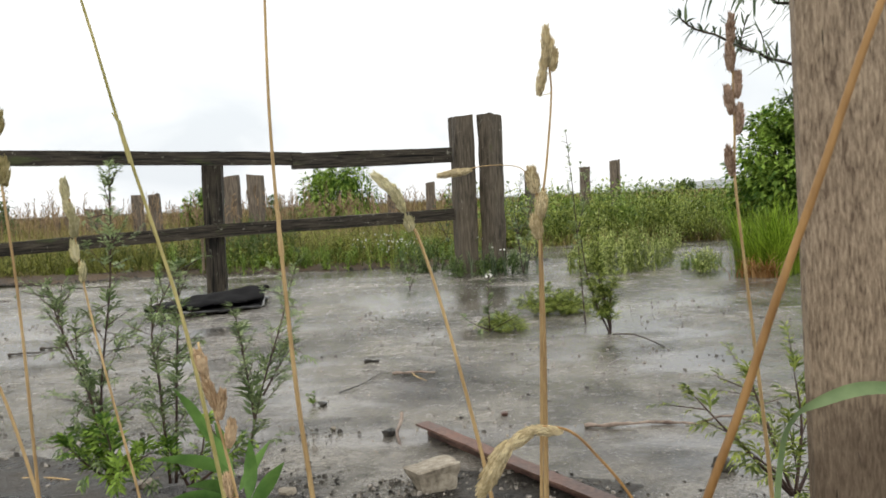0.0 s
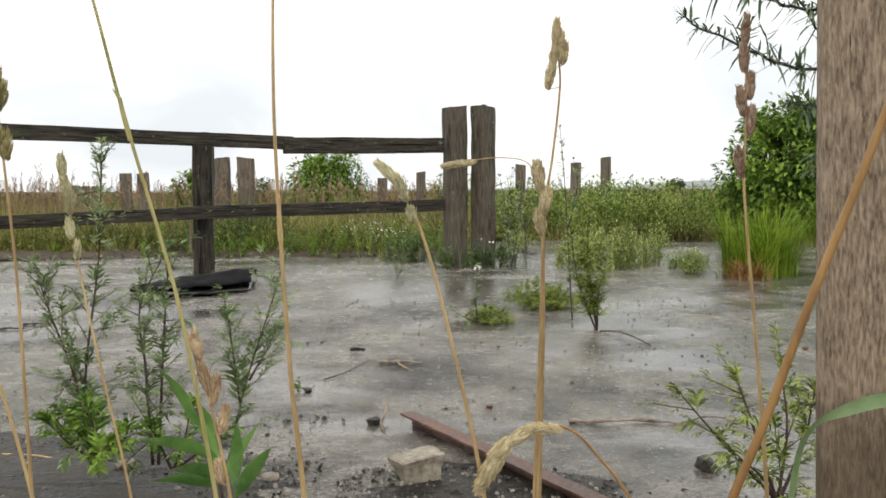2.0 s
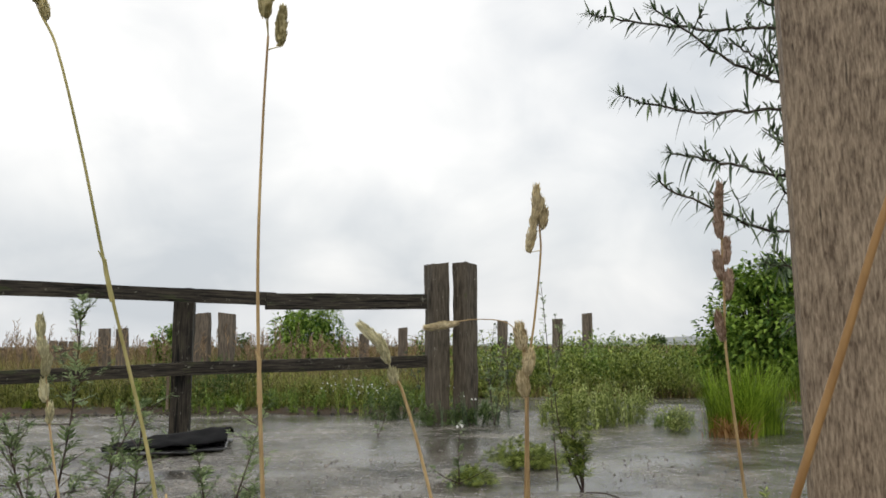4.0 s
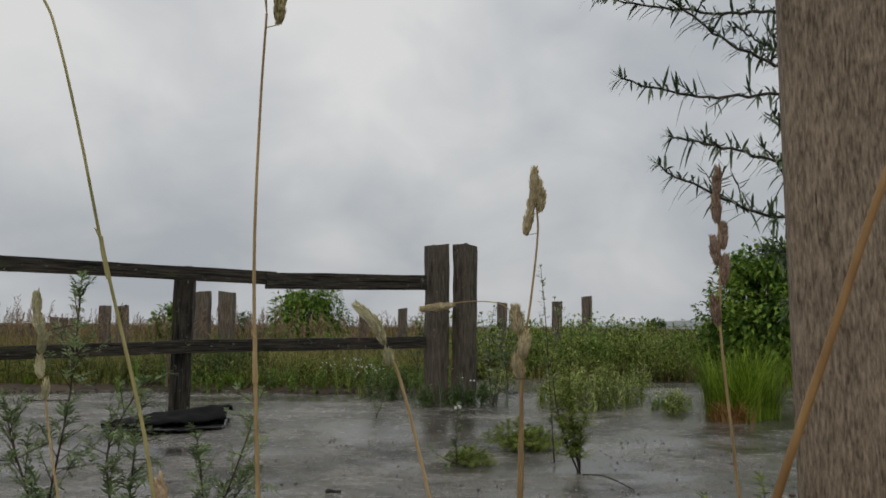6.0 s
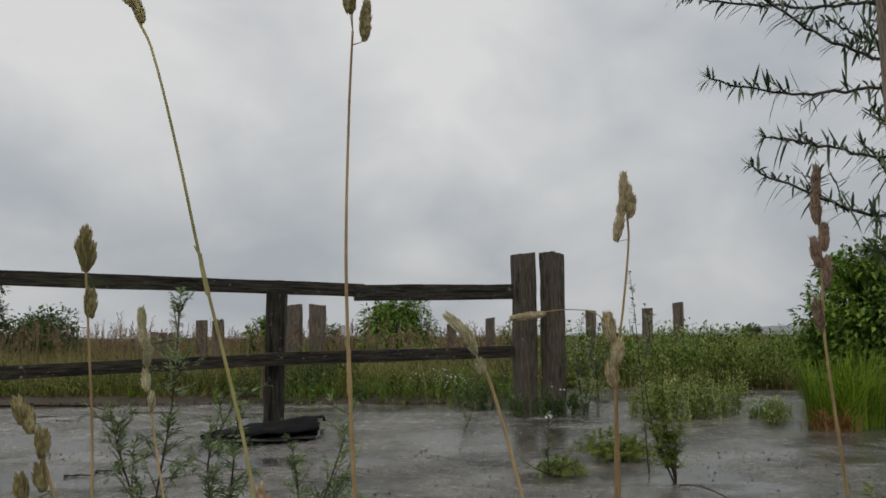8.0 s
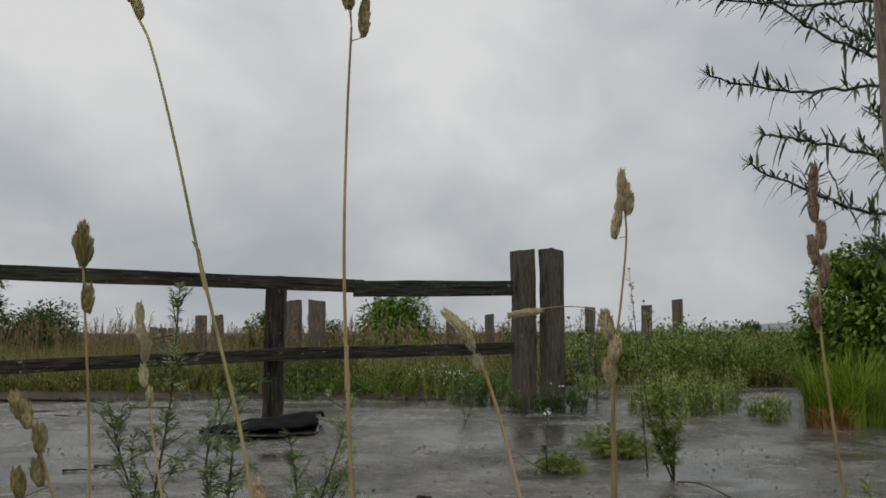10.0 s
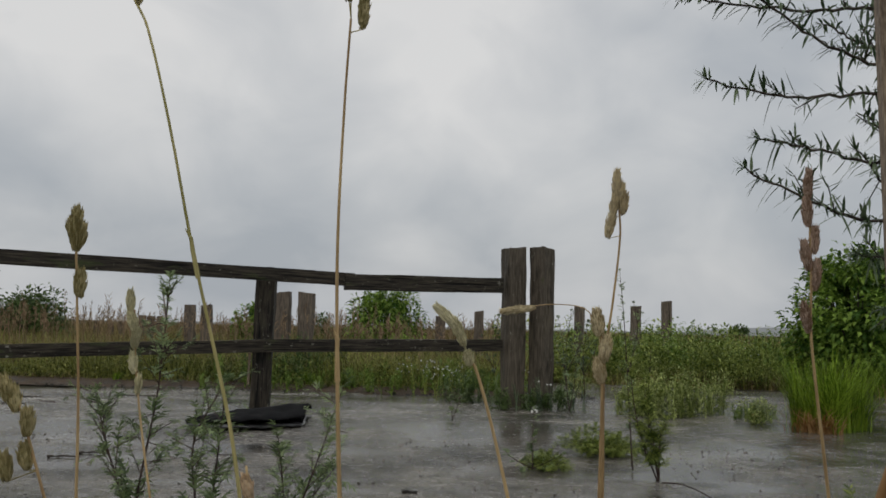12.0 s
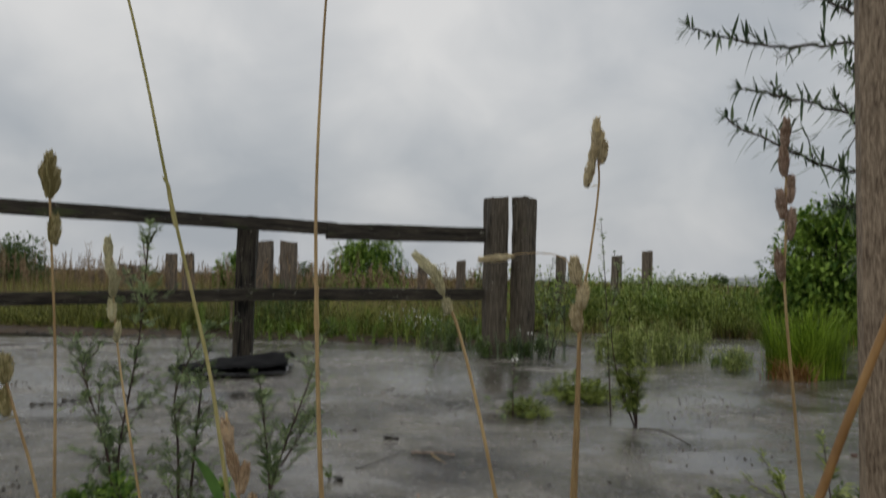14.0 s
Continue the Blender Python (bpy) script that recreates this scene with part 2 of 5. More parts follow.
M_STONE = surface("pale_limestone", (0.16, 0.135, 0.10), (0.46, 0.41, 0.33), 0.7, 60, 8, 0.8, depth=0.004)
M_PEBBLE = surface("wet_gravel", (0.05, 0.045, 0.038), (0.29, 0.265, 0.23), 0.35, 60, 10, 0.3, island=0.7, depth=0.002)
M_IRON = surface("rusted_brown_iron", (0.055, 0.030, 0.022), (0.19, 0.11, 0.085), 0.5, 70, 9, 0.5, depth=0.001)
M_TWIG = surface("dead_twig_wood", (0.09, 0.06, 0.045), (0.34, 0.27, 0.22), 0.6, 50, 10, 0.5, depth=0.002)
M_STRAW = surface("dry_straw_stem", (0.22, 0.13, 0.055), (0.60, 0.44, 0.22), 0.5, 60, 5, 0.4, (1, 1, 0.25), depth=0.0006)
M_OLDSTRAW = surface("brown_old_straw", (0.20, 0.105, 0.035), (0.50, 0.30, 0.115), 0.45, 60, 9, 0.4, (1, 1, 0.25), depth=0.0006)
M_GREENSTRAW = surface("half_green_stem", (0.20, 0.19, 0.05), (0.52, 0.45, 0.20), 0.5, 60, 5, 0.4, (1, 1, 0.25), depth=0.0006)
M_SEED = surface("dry_seed_heads", (0.48, 0.39, 0.22), (0.86, 0.77, 0.52), 0.75, 220, 40, 0.4, island=0.5, depth=0.0005, translucent=0.35)
M_SEEDPALE = surface("cream_seed_heads", (0.50, 0.47, 0.28), (0.88, 0.84, 0.60), 0.75, 220, 40, 0.4, island=0.5, depth=0.0005, translucent=0.4)
M_SEEDGREEN = surface("greenish_seed_heads", (0.33, 0.28, 0.12), (0.72, 0.64, 0.36), 0.75, 220, 40, 0.4, island=0.5, depth=0.0005, translucent=0.35)
M_SEEDRED = surface("reddish_seed_heads", (0.33, 0.22, 0.15), (0.70, 0.54, 0.42), 0.75, 220, 40, 0.4, island=0.5, depth=0.0005, translucent=0.35)
M_HUSK = surface("tan_dry_husks", (0.42, 0.29, 0.17), (0.82, 0.66, 0.45), 0.7, 200, 40, 0.3, island=0.5, depth=0.0005, translucent=0.25)
M_DEEPLEAF = surface("deep_green_leaf", (0.055, 0.13, 0.03), (0.15, 0.28, 0.07), 0.4, 30, 6, 0.2, depth=0.001, translucent=0.25)
M_BLADE = surface("dull_grass_blade", (0.10, 0.16, 0.065), (0.24, 0.33, 0.16), 0.45, 30, 6, 0.2, depth=0.001, translucent=0.25)
M_LEAF = surface("mugwort_leaf", (0.10, 0.15, 0.06), (0.33, 0.41, 0.20), 0.5, 40, 6, 0, island=0.7, translucent=0.3)
M_LEAFBRIGHT = surface("bright_broad_leaf", (0.085, 0.15, 0.025), (0.29, 0.40, 0.09), 0.45, 40, 6, 0, island=0.6, translucent=0.3)
M_STALK = surface("weed_stalk", (0.035, 0.020, 0.020), (0.095, 0.065, 0.048), 0.6, 40, 6, 0.3, depth=0.001)
M_BUSH = surface("bush_leaf", (0.05, 0.115, 0.014), (0.29, 0.43, 0.075), 0.6, 8, 1.5, 0, island=0.65, translucent=0.25)
M_BUSHDULL = surface("far_bush_leaf", (0.04, 0.075, 0.02), (0.16, 0.23, 0.075), 0.55, 8, 1.2, 0, island=0.5, translucent=0.25)
M_WILLOW = surface("narrow_grey_green_leaf", (0.05, 0.085, 0.042), (0.19, 0.25, 0.14), 0.5, 40, 4, 0, island=0.6, translucent=0.25)
M_BARK = surface("grey_brown_bark", (0.03, 0.024, 0.02), (0.11, 0.09, 0.075), 0.75, 40, 5, 0.6, depth=0.004)
M_GRASS = surface("meadow_grass", (0.065, 0.085, 0.018), (0.32, 0.33, 0.085), 0.55, 6, 0.5, 0, island=0.7, translucent=0.35)
M_DRYGRASS = surface("dry_meadow_grass", (0.10, 0.075, 0.026), (0.34, 0.265, 0.11), 0.6, 6, 0.5, 0, island=0.7, translucent=0.35)
M_PLUME = surface("russet_grass_plumes", (0.15, 0.10, 0.055), (0.40, 0.29, 0.18), 0.7, 6, 0.5, 0, island=0.6, translucent=0.35)
M_LUSH = surface("lush_green_grass", (0.075, 0.14, 0.010), (0.33, 0.47, 0.055), 0.5, 8, 1.5, 0, island=0.75, translucent=0.4, spec=0.15)
M_RUST = surface("withered_orange_grass", (0.30, 0.15, 0.05), (0.66, 0.43, 0.20), 0.6, 8, 3, 0, island=0.6, translucent=0.3)
M_HERB = surface("herb_leaf", (0.075, 0.115, 0.018), (0.40, 0.47, 0.12), 0.5, 8, 0.8, 0, island=0.8, translucent=0.35)
M_PALEHERB = surface("pale_herb_leaf", (0.14, 0.19, 0.04), (0.54, 0.60, 0.22), 0.5, 8, 0.8, 0, island=0.8, translucent=0.4)
M_PETAL = surface("white_petals", (0.62, 0.62, 0.58), (0.85, 0.85, 0.82), 0.6, 30, 5, 0, island=0.3)
# woods greyed and lightened in the base colour to stand for rain haze
M_HILL = surface("haze_paled_wooded_hill", (0.26, 0.28, 0.275), (0.34, 0.36, 0.355), 0.9, 0.06, 0.015, 0)
M_MUD = surface("wet_dark_mud", (0.010, 0.0085, 0.006), (0.080, 0.070, 0.054), 0.42, 75, 9, 1.0, depth=0.02, spec=0.35, lo=0.34, hi=0.74, rough_vary=0.2)

M_BROWNMUD = surface("brown_wet_soil", (0.022, 0.014, 0.008), (0.11, 0.075, 0.045), 0.6, 40, 4, 0.9, depth=0.015)


# ---- geometry helpers ----
class Geo:
    """Collects vertices and faces for one mesh."""

    def __init__(self):
        self.v, self.f = [], []

    def add(self, verts, faces):
        k = len(self.v)
        self.v.extend(tuple(p) for p in verts)
        self.f.extend(tuple(i + k for i in q) for q in faces)

    def tube(self, pts, radii, seg=7, cap=True):
        pts = [Vector(p) for p in pts]
        n = len(pts)
        k = len(self.v)
        side = Vector((1, 0, 0))
        for i, p in enumerate(pts):
            d = (pts[min(i + 1, n - 1)] - pts[max(i - 1, 0)]).normalized()
            side = side - d * side.dot(d)
            if side.length < 1e-4:
                side = d.orthogonal()
            side.normalize()
            up = d.cross(side)
            r = radii[i] if isinstance(radii, (list, tuple)) else radii
            for s in range(seg):
                a = 2 * math.pi * s / seg
                self.v.append(tuple(p + (side * math.cos(a) + up * math.sin(a)) * r))
        for i in range(n - 1):
            for s in range(seg):
                t = (s + 1) % seg
                self.f.append((k + i * seg + s, k + i * seg + t, k + (i + 1) * seg + t, k + (i + 1) * seg + s))
        if cap:
            self.f.append(tuple(k + s for s in reversed(range(seg))))
            self.f.append(tuple(k + (n - 1) * seg + s for s in range(seg)))

    def leaf(self, b, d, up, length, width, fold=0.25, droop=0.15):
        b, d = Vector(b), Vector(d).normalized()
        s = d.cross(Vector(up))
        if s.length < 1e-4:
            s = d.orthogonal()
        s.normalize()
        n = s.cross(d)
        mid = b + d * length * 0.45
        tip = b + d * length - n * length * droop
        self.add([b, mid + s * width / 2 + n * width * fold, tip, mid - s * width / 2 + n * width * fold, mid],
                 [(0, 1, 4), (1, 2, 4), (2, 3, 4), (3, 0, 4)])

    def blade(self, b, d, length, width, bend, seg=3):
        """A grass blade from b, leaning along d (horizontal) by bend."""
        b, d = Vector(b), Vector(d)
        s = Vector((-d.y, d.x, 0))
        k = len(self.v)
        for i in range(seg):
            t = i / seg
            p = b + Vector((0, 0, length * t * (1 - 0.25 * bend * t))) + d * (length * bend * t * t)
            w = width * (1 - 0.7 * t) / 2
            self.v.append(tuple(p - s * w))
            self.v.append(tuple(p + s * w))
        self.v.append(tuple(b + Vector((0, 0, length * (1 - 0.25 * bend))) + d * length * bend))
        for i in range(seg - 1):
            self.f.append((k + 2 * i, k + 2 * i + 1, k + 2 * i + 3, k + 2 * i + 2))
        self.f.append((k + 2 * seg - 2, k + 2 * seg - 1, k + 2 * seg))

    def spikelet(self, b, d, length, width):
        b, d = Vector(b), Vector(d).normalized()
        s = d.orthogonal().normalized()
        u = d.cross(s)
        m = b + d * length * 0.4
        self.add([b, m + s * width / 2, m - s * width / 4 + u * width * 0.43, m - s * width / 4 - u * width * 0.43, b + d * length],
                 [(0, 2, 1), (0, 3, 2), (0, 1, 3), (4, 1, 2), (4, 2, 3), (4, 3, 1)])

    def mesh(self, name, material, smooth=False):
        me = bpy.data.meshes.new(name)
        me.from_pydata(self.v, [], self.f)
        me.materials.append(material)
        if smooth:
            me.polygons.foreach_set("use_smooth", [True] * len(me.polygons))
        me.update()
        return me


def part(name, geo, material, parent=None, label="", smooth=False):
    ob = new(name, geo.mesh(name, material, smooth))
    if parent:
        ob.parent = parent
    if label:
        ob["label"] = label
    return ob


def thing(name, label, category, group="", at=(0, 0, 0), kind=""):
    e = new(name)
    e.location = at
    e.empty_display_size = 0.05
    return tagged(e, label, category, group, kind)


def curve_points(pts, n=24):
    """A smooth line through the points."""
    pts = [Vector(p) for p in pts]
    ext = [pts[0] * 2 - pts[1]] + pts + [pts[-1] * 2 - pts[-2]]
    out = []
    per = max(2, n // (len(pts) - 1))
    for i in range(1, len(ext) - 2):
        a, b, c, d = ext[i - 1:i + 3]
        reach = (c - b).length
        m0, m1 = (c - a).normalized() * reach, (d - b).normalized() * reach
        for j in range(per):
            t = j / per
            t2, t3 = t * t, t ** 3
            out.append(b * (2 * t3 - 3 * t2 + 1) + m0 * (t3 - 2 * t2 + t) + c * (3 * t2 - 2 * t3) + m1 * (t3 - t2))
    out.append(pts[-1])
    return out


rng = random.Random(7)


def rand_dir(up=0.0):
    a, z = rng.uniform(0, 2 * math.pi), rng.uniform(-1, 1)
    r = math.sqrt(1 - z * z)
    return Vector((r * math.cos(a), r * math.sin(a), z + up)).normalized()


def timber(name, w, d, h, material, parent=None, wear=0.006, cells=0.03, seed=0, tilt_top=0.0):
    """A squared timber standing on its base at the origin, with worn, rounded edges, cracks and an uneven top."""
    g = Geo()
    nx, ny, nz = max(4, min(14, int(w / cells))), max(4, min(12, int(d / cells))), max(6, min(90, int(h / cells / 1.6)))
    ring = [(-w / 2 + w * i / nx, -d / 2) for i in range(nx)] + [(w / 2, -d / 2 + d * i / ny) for i in range(ny)]
    ring += [(w / 2 - w * i / nx, d / 2) for i in range(nx)] + [(-w / 2, d / 2 - d * i / ny) for i in range(ny)]
    rad = min(w, d) * 0.10
    n = len(ring)
    for k in range(nz + 1):
        z = h * k / nz
        for x, y in ring:
            cx, cy = max(-w / 2 + rad, min(w / 2 - rad, x)), max(-d / 2 + rad, min(d / 2 - rad, y))
            v = Vector((x - cx, y - cy))
            if v.length > rad:
                v = v.normalized() * rad
            px, py = cx + v.x, cy + v.y
            q = Vector((px * 14 + seed * 7.3, py * 14 + seed, z * 1.6))
            s = 1 + (noise.noise(q) * 1.0 + noise.noise(q * 3.1) * 0.5) * wear / min(w, d) * 2
            top = tilt_top * px + (noise.noise(Vector((px * 20, py * 20, seed))) * wear if k == nz else 0)
            g.v.append((px * s, py * s, z + (top if k > nz - 2 else 0)))
        if k:
            for i in range(n):
                j = (i + 1) % n
                g.f.append(((k - 1) * n + i, (k - 1) * n + j, k * n + j, k * n + i))
    c = len(g.v)
    g.v.append((0, 0, h))
    g.v.append((0, 0, 0))
    for i in range(n):
        j = (i + 1) % n
        g.f.append((nz * n + i, nz * n + j, c))
        g.f.append((j, i, c + 1))
    ob = new(name, g.mesh(name, material))
    if parent:
        ob.parent = parent
    return ob


def along(a, b):
    """The pose that lays a timber's length from a to b, its depth level."""
    a, b = Vector(a), Vector(b)
    z = (b - a).normalized()
    x = Vector((0, 0, 1)) - z * z.z
    x.normalize()
    y = z.cross(x)
    return Matrix.Translation(a) @ Matrix((x, y, z)).transposed().to_4x4()


# ---- ground, pavement, distance ----
def sheet(name, x0, x1, y0, y1, nx, ny, height, material, label, category):
    g = Geo()
    for j in range(ny + 1):
        for i in range(nx + 1):
            x, y = x0 + (x1 - x0) * i / nx, y0 + (y1 - y0) * j / ny
            g.v.append((x, y, height(x, y)))
    for j in range(ny):
        for i in range(nx):
            a = j * (nx + 1) + i
            g.f.append((a, a + 1, a + nx + 2, a + nx + 1))
    return tagged(part(name, g, material, None, "", True), label, category, "", "structure")


sheet("ground", -2500, 2500, -2500, 2500, 10, 10, lambda x, y: -0.03, M_EARTH, "dark wet earth of an overgrown flat field", "ground")


def slab(x, y):
    edge = 10.6 + 1.5 * noise.noise(Vector((x * 0.5, 3, 0))) + (1.1 if x > 0.2 else -1.3)
    return 0.006 * noise.noise(Vector((x * 0.9, y * 0.9, 0))) - (0.05 if y > edge else 0.0)


sheet("pavement", -16, 16, -8, 13.5, 220, 160, slab, M_CONCRETE, "old grey concrete yard covered by a film of rain water", "pavement")

# far hill; its haze is only the pale colour of M_HILL
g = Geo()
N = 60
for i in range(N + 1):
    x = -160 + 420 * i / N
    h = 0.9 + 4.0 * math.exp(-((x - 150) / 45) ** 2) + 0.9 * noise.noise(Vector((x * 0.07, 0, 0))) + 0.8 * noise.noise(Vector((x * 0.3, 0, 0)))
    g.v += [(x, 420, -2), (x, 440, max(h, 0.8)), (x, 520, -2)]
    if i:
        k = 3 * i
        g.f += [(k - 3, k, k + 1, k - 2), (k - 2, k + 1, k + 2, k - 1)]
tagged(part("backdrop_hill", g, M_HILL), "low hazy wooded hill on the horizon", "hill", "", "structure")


# ---- fence, gate posts, sleeper posts ----
fence = thing("fence", "old dark rain-soaked wooden fence with two rails", "fence", at=(-2.0, 7.1, 0))
FB = Matrix.Translation((2.0, -7.1, 0))


def rail(a, b, h, seed):
    a, b = Vector(a), Vector(b)
    ob = timber("rail", h, 0.045, (b - a).length, M_RAIL, fence, 0.0016, 0.03, seed)
    ob.matrix_basis = FB @ along(a, b)


p1 = timber("post", 0.158, 0.12, 1.165, M_RAIL, fence, 0.006, 0.03, 3)
p1.matrix_basis = FB @ pose(-1.965, 7.12, 0, 0, 1.0, 8)
strip = timber("batten", 0.022, 0.02, 0.30, M_POST, fence, 0.0015, 0.02, 11)
strip["label"] = "pale split strip of wood"
strip.matrix_basis = FB @ pose(-2.058, 7.085, 0.2, 0, 0.6, 8)
p2 = timber("post", 0.158, 0.12, 1.17, M_RAIL, fence, 0.006, 0.03, 9)
p2.matrix_basis = FB @ pose(-4.65, 5.75, 0, 0, -0.5, 8)
rail((-4.028, 5.600, 1.140), (-1.226, 7.180, 1.080), 0.108, 1)
rail((-1.296, 7.130, 1.057), (0.010, 7.930, 1.092), 0.135, 2)
rail((-4.058, 5.600, 0.445), (-1.903, 6.990, 0.521), 0.10, 4)
rail((-1.982, 6.950, 0.520), (0.010, 7.930, 0.551), 0.106, 5)


def sleeper(at, w, d, h, lean, label, group, seed, turn=0.0, wood=None):
    ob = timber("sleeper_post", w, d, h + 0.05, wood or M_SLEEPER, None, 0.012, 0.03, seed, 0.12 * math.sin(seed * 2.1))
    ob.matrix_basis = pose(at[0], at[1], -0.05, 0, lean, turn)
    tagged(ob, label, "post", group)
    return ob


sleeper((0.115, 7.989), 0.174, 0.174, 1.44, -0.2, "tall square grey-brown timber gate post beside its twin", "gate posts", 1, 27)
sleeper((0.370, 7.989), 0.167, 0.167, 1.44, 0.3, "tall square weathered timber gate post with pale streaks", "gate posts", 2, 41)
FAR = "upright old sleeper post standing in tall meadow grass"
for k, (x, y, w, h) in enumerate((
        (-2.95, 11.70, 0.200, 1.13), (-2.64, 11.70, 0.200, 1.13), (-5.44, 15.00, 0.180, 1.00), (-5.13, 15.00, 0.180, 1.00), (-10.07, 24.00, 0.200, 0.86), (-9.82, 24.00, 0.180, 0.84),
        (-13.37, 30.00, 0.200, 0.68), (-13.74, 30.00, 0.200, 0.64), (-1.25, 18.00, 0.190, 0.93), (-0.43, 17.00, 0.180, 1.03), (1.23, 14.00, 0.155, 1.08), (2.42, 16.00, 0.180, 1.16), (3.38, 18.00, 0.210, 1.33),
        (-15.67, 33.00, 0.200, 0.64), (-10.75, 27.00, 0.200, 0.86))):
    sleeper((x, y), w, 0.13, h, rng.uniform(-1.2, 1.2), FAR, "sleeper posts in the field", 10 + k, rng.uniform(-12, 12), M_SLEEPERGREY)

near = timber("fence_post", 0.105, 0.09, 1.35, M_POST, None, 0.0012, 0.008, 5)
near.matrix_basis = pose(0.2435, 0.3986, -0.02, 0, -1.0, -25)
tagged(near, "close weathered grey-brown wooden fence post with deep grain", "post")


# dark soil washed over the slab
def soil(name, cx, cy, rx, ry, h, label):
    g = Geo()
    n, rings = 90, 9
    g.v.append((cx, cy, h))
    for k in range(1, rings + 1):
        for i in range(n):
            a = 2 * math.pi * i / n
            q = k / rings
            e = 1 + 0.35 * noise.noise(Vector((math.cos(a) * 1.4 + cx, math.sin(a) * 1.4, 2.0))) + 0.3 * noise.noise(Vector((math.cos(a) * 5 + cx, math.sin(a) * 5, 7.0)))
            x, y = cx + rx * q * e * math.cos(a), cy + ry * q * e * math.sin(a)
            z = h * (1 - q * q) + 0.012 * noise.noise(Vector((x * 16, y * 16, 0))) * (1 - q) - 0.008 * (k == rings)
            g.v.append((x, y, z + 0.004))
    for i in range(n):
        g.f.append((0, 1 + i, 1 + (i + 1) % n))
        for k in range(rings - 1):
            p, q = 1 + k * n, 1 + (k + 1) * n
            g.f.append((p + i, q + i, q + (i + 1) % n, p + (i + 1) % n))
    tagged(part(name, g, M_MUD, None, "", True), label, "soil", "", "structure")


soil("ground_soil", 0.0, 0.2, 2.4, 1.0, 0.016, "bare wet soil where the dry grass stalks root")
soil("ground_soil", -1.22, 2.0, 0.98, 0.40, 0.010, "dark wet soil washed up under the mugworts")
soil("ground_soil", 0.10, 1.93, 0.30, 0.22, 0.004, "dark wet soil round a stone and an iron bar")
soil("ground_soil", 0.78, 1.72, 0.26, 0.18, 0.004, "dark wet soil under a bushy mugwort")


g = Geo()
NB = 130
for i in range(NB + 1):
    x = -8.5 + 8.6 * i / NB
    mid = 9.42 + 0.35 * noise.noise(Vector((x * 0.8, 1, 0)))
    for k, (dy, z) in enumerate(((-0.28, -0.012), (-0.16, 0.012), (0.0, 0.035), (0.3, 0.045), (0.8, -0.03))):
        w = noise.noise(Vector((x * 5, k * 3.1, 2)))
        g.v.append((x, mid + dy + 0.07 * w, z + 0.015 * noise.noise(Vector((x * 9, k * 5.0, 6))) * (0 < k < 4)))
    if i:
        q = 5 * i
        g.f += [(q - 5 + k, q + k, q + 1 + k, q - 4 + k) for k in range(4)]
tagged(part("ground_bank", g, M_BROWNMUD, None, "", True), "low bank of brown wet soil along the yard's edge", "soil", "", "structure")


# ---- meadow: grasses and herbs beyond the yard ----
def grass_field(name, n, place, length, width, bend, material, label):
    g = Geo()
    for _ in range(n):
        x, y = place()
        a = rng.uniform(0, 2 * math.pi)
        k = 1 + 0.05 * max(y - 9, 0)
        w = width * (0.6 + 0.8 * rng.random()) * (k if y > 9 else 1)
        hl = length(x, y) * rng.uniform(0.6, 1.1)
        g.blade((x, y, -0.035), (math.cos(a), math.sin(a), 0), hl, w, bend * rng.uniform(0.3, 1.4))
    return tagged(part(name, g, material), label, "grass", "", "stuff")


def verge(x):
    """Where the yard gives way to growth."""
    return 9.5 + 0.35 * noise.noise(Vector((x * 0.8, 1, 0))) + (2.2 if x > 0.25 else 0) + 0.02 * x * x * (0 if x > 0 else 0.3)


def spot(near, far, power, spread=0.62, lo=-1.0, hi=1.0):
    def pick():
        while True:
            y = near + (far - near) * rng.random() ** power
            x = rng.uniform(lo, hi) * y * spread
            if y > verge(x) - 0.1:
                return x, y
    return pick


def patchy(x, y, s=0.6):
    return 0.75 + 0.5 * noise.noise(Vector((x * s, y * s, 4.0)))


grass_field("verge_grass", 5500, spot(9.2, 11.2, 1.0, 0.62, -1.0, 0.4), lambda x, y: 0.30 * patchy(x, y, 1.2) ** 2 + 0.03, 0.011, 0.9, M_GRASS, "short olive green grass along the yard's wet edge")
grass_field("meadow_grass", 26000, spot(9.9, 30, 1.8), lambda x, y: (0.62 if x < 0.5 else 0.5) * patchy(x, y), 0.010, 0.75, M_GRASS, "tall wet green meadow grass behind the fence")
grass_field("dry_grass", 17000, spot(10.8, 45, 1.5, 0.62, -1.0, 0.12), lambda x, y: 0.68 * patchy(x, y, 0.4), 0.009, 0.6, M_DRYGRASS, "yellowed tall grass going to seed in the field")
grass_field("far_grass", 9000, spot(28, 130, 1.3), lambda x, y: 0.75, 0.02, 0.35, M_DRYGRASS, "far sheet of tan and green meadow grass")

grass_field("thatch", 4200, spot(9.0, 10.4, 1.3, 0.62, -1.0, 0.3), lambda x, y: 0.2 * patchy(x, y, 1.5), 0.012, 1.6, M_DRYGRASS, "withered brown thatch along the verge")
grass_field("thatch", 3600, spot(11.2, 13.8, 1.3, 0.5, 0.03, 1.0), lambda x, y: 0.3 * patchy(x, y, 1.5), 0.012, 1.4, M_DRYGRASS, "pale withered grass between the tall weeds")

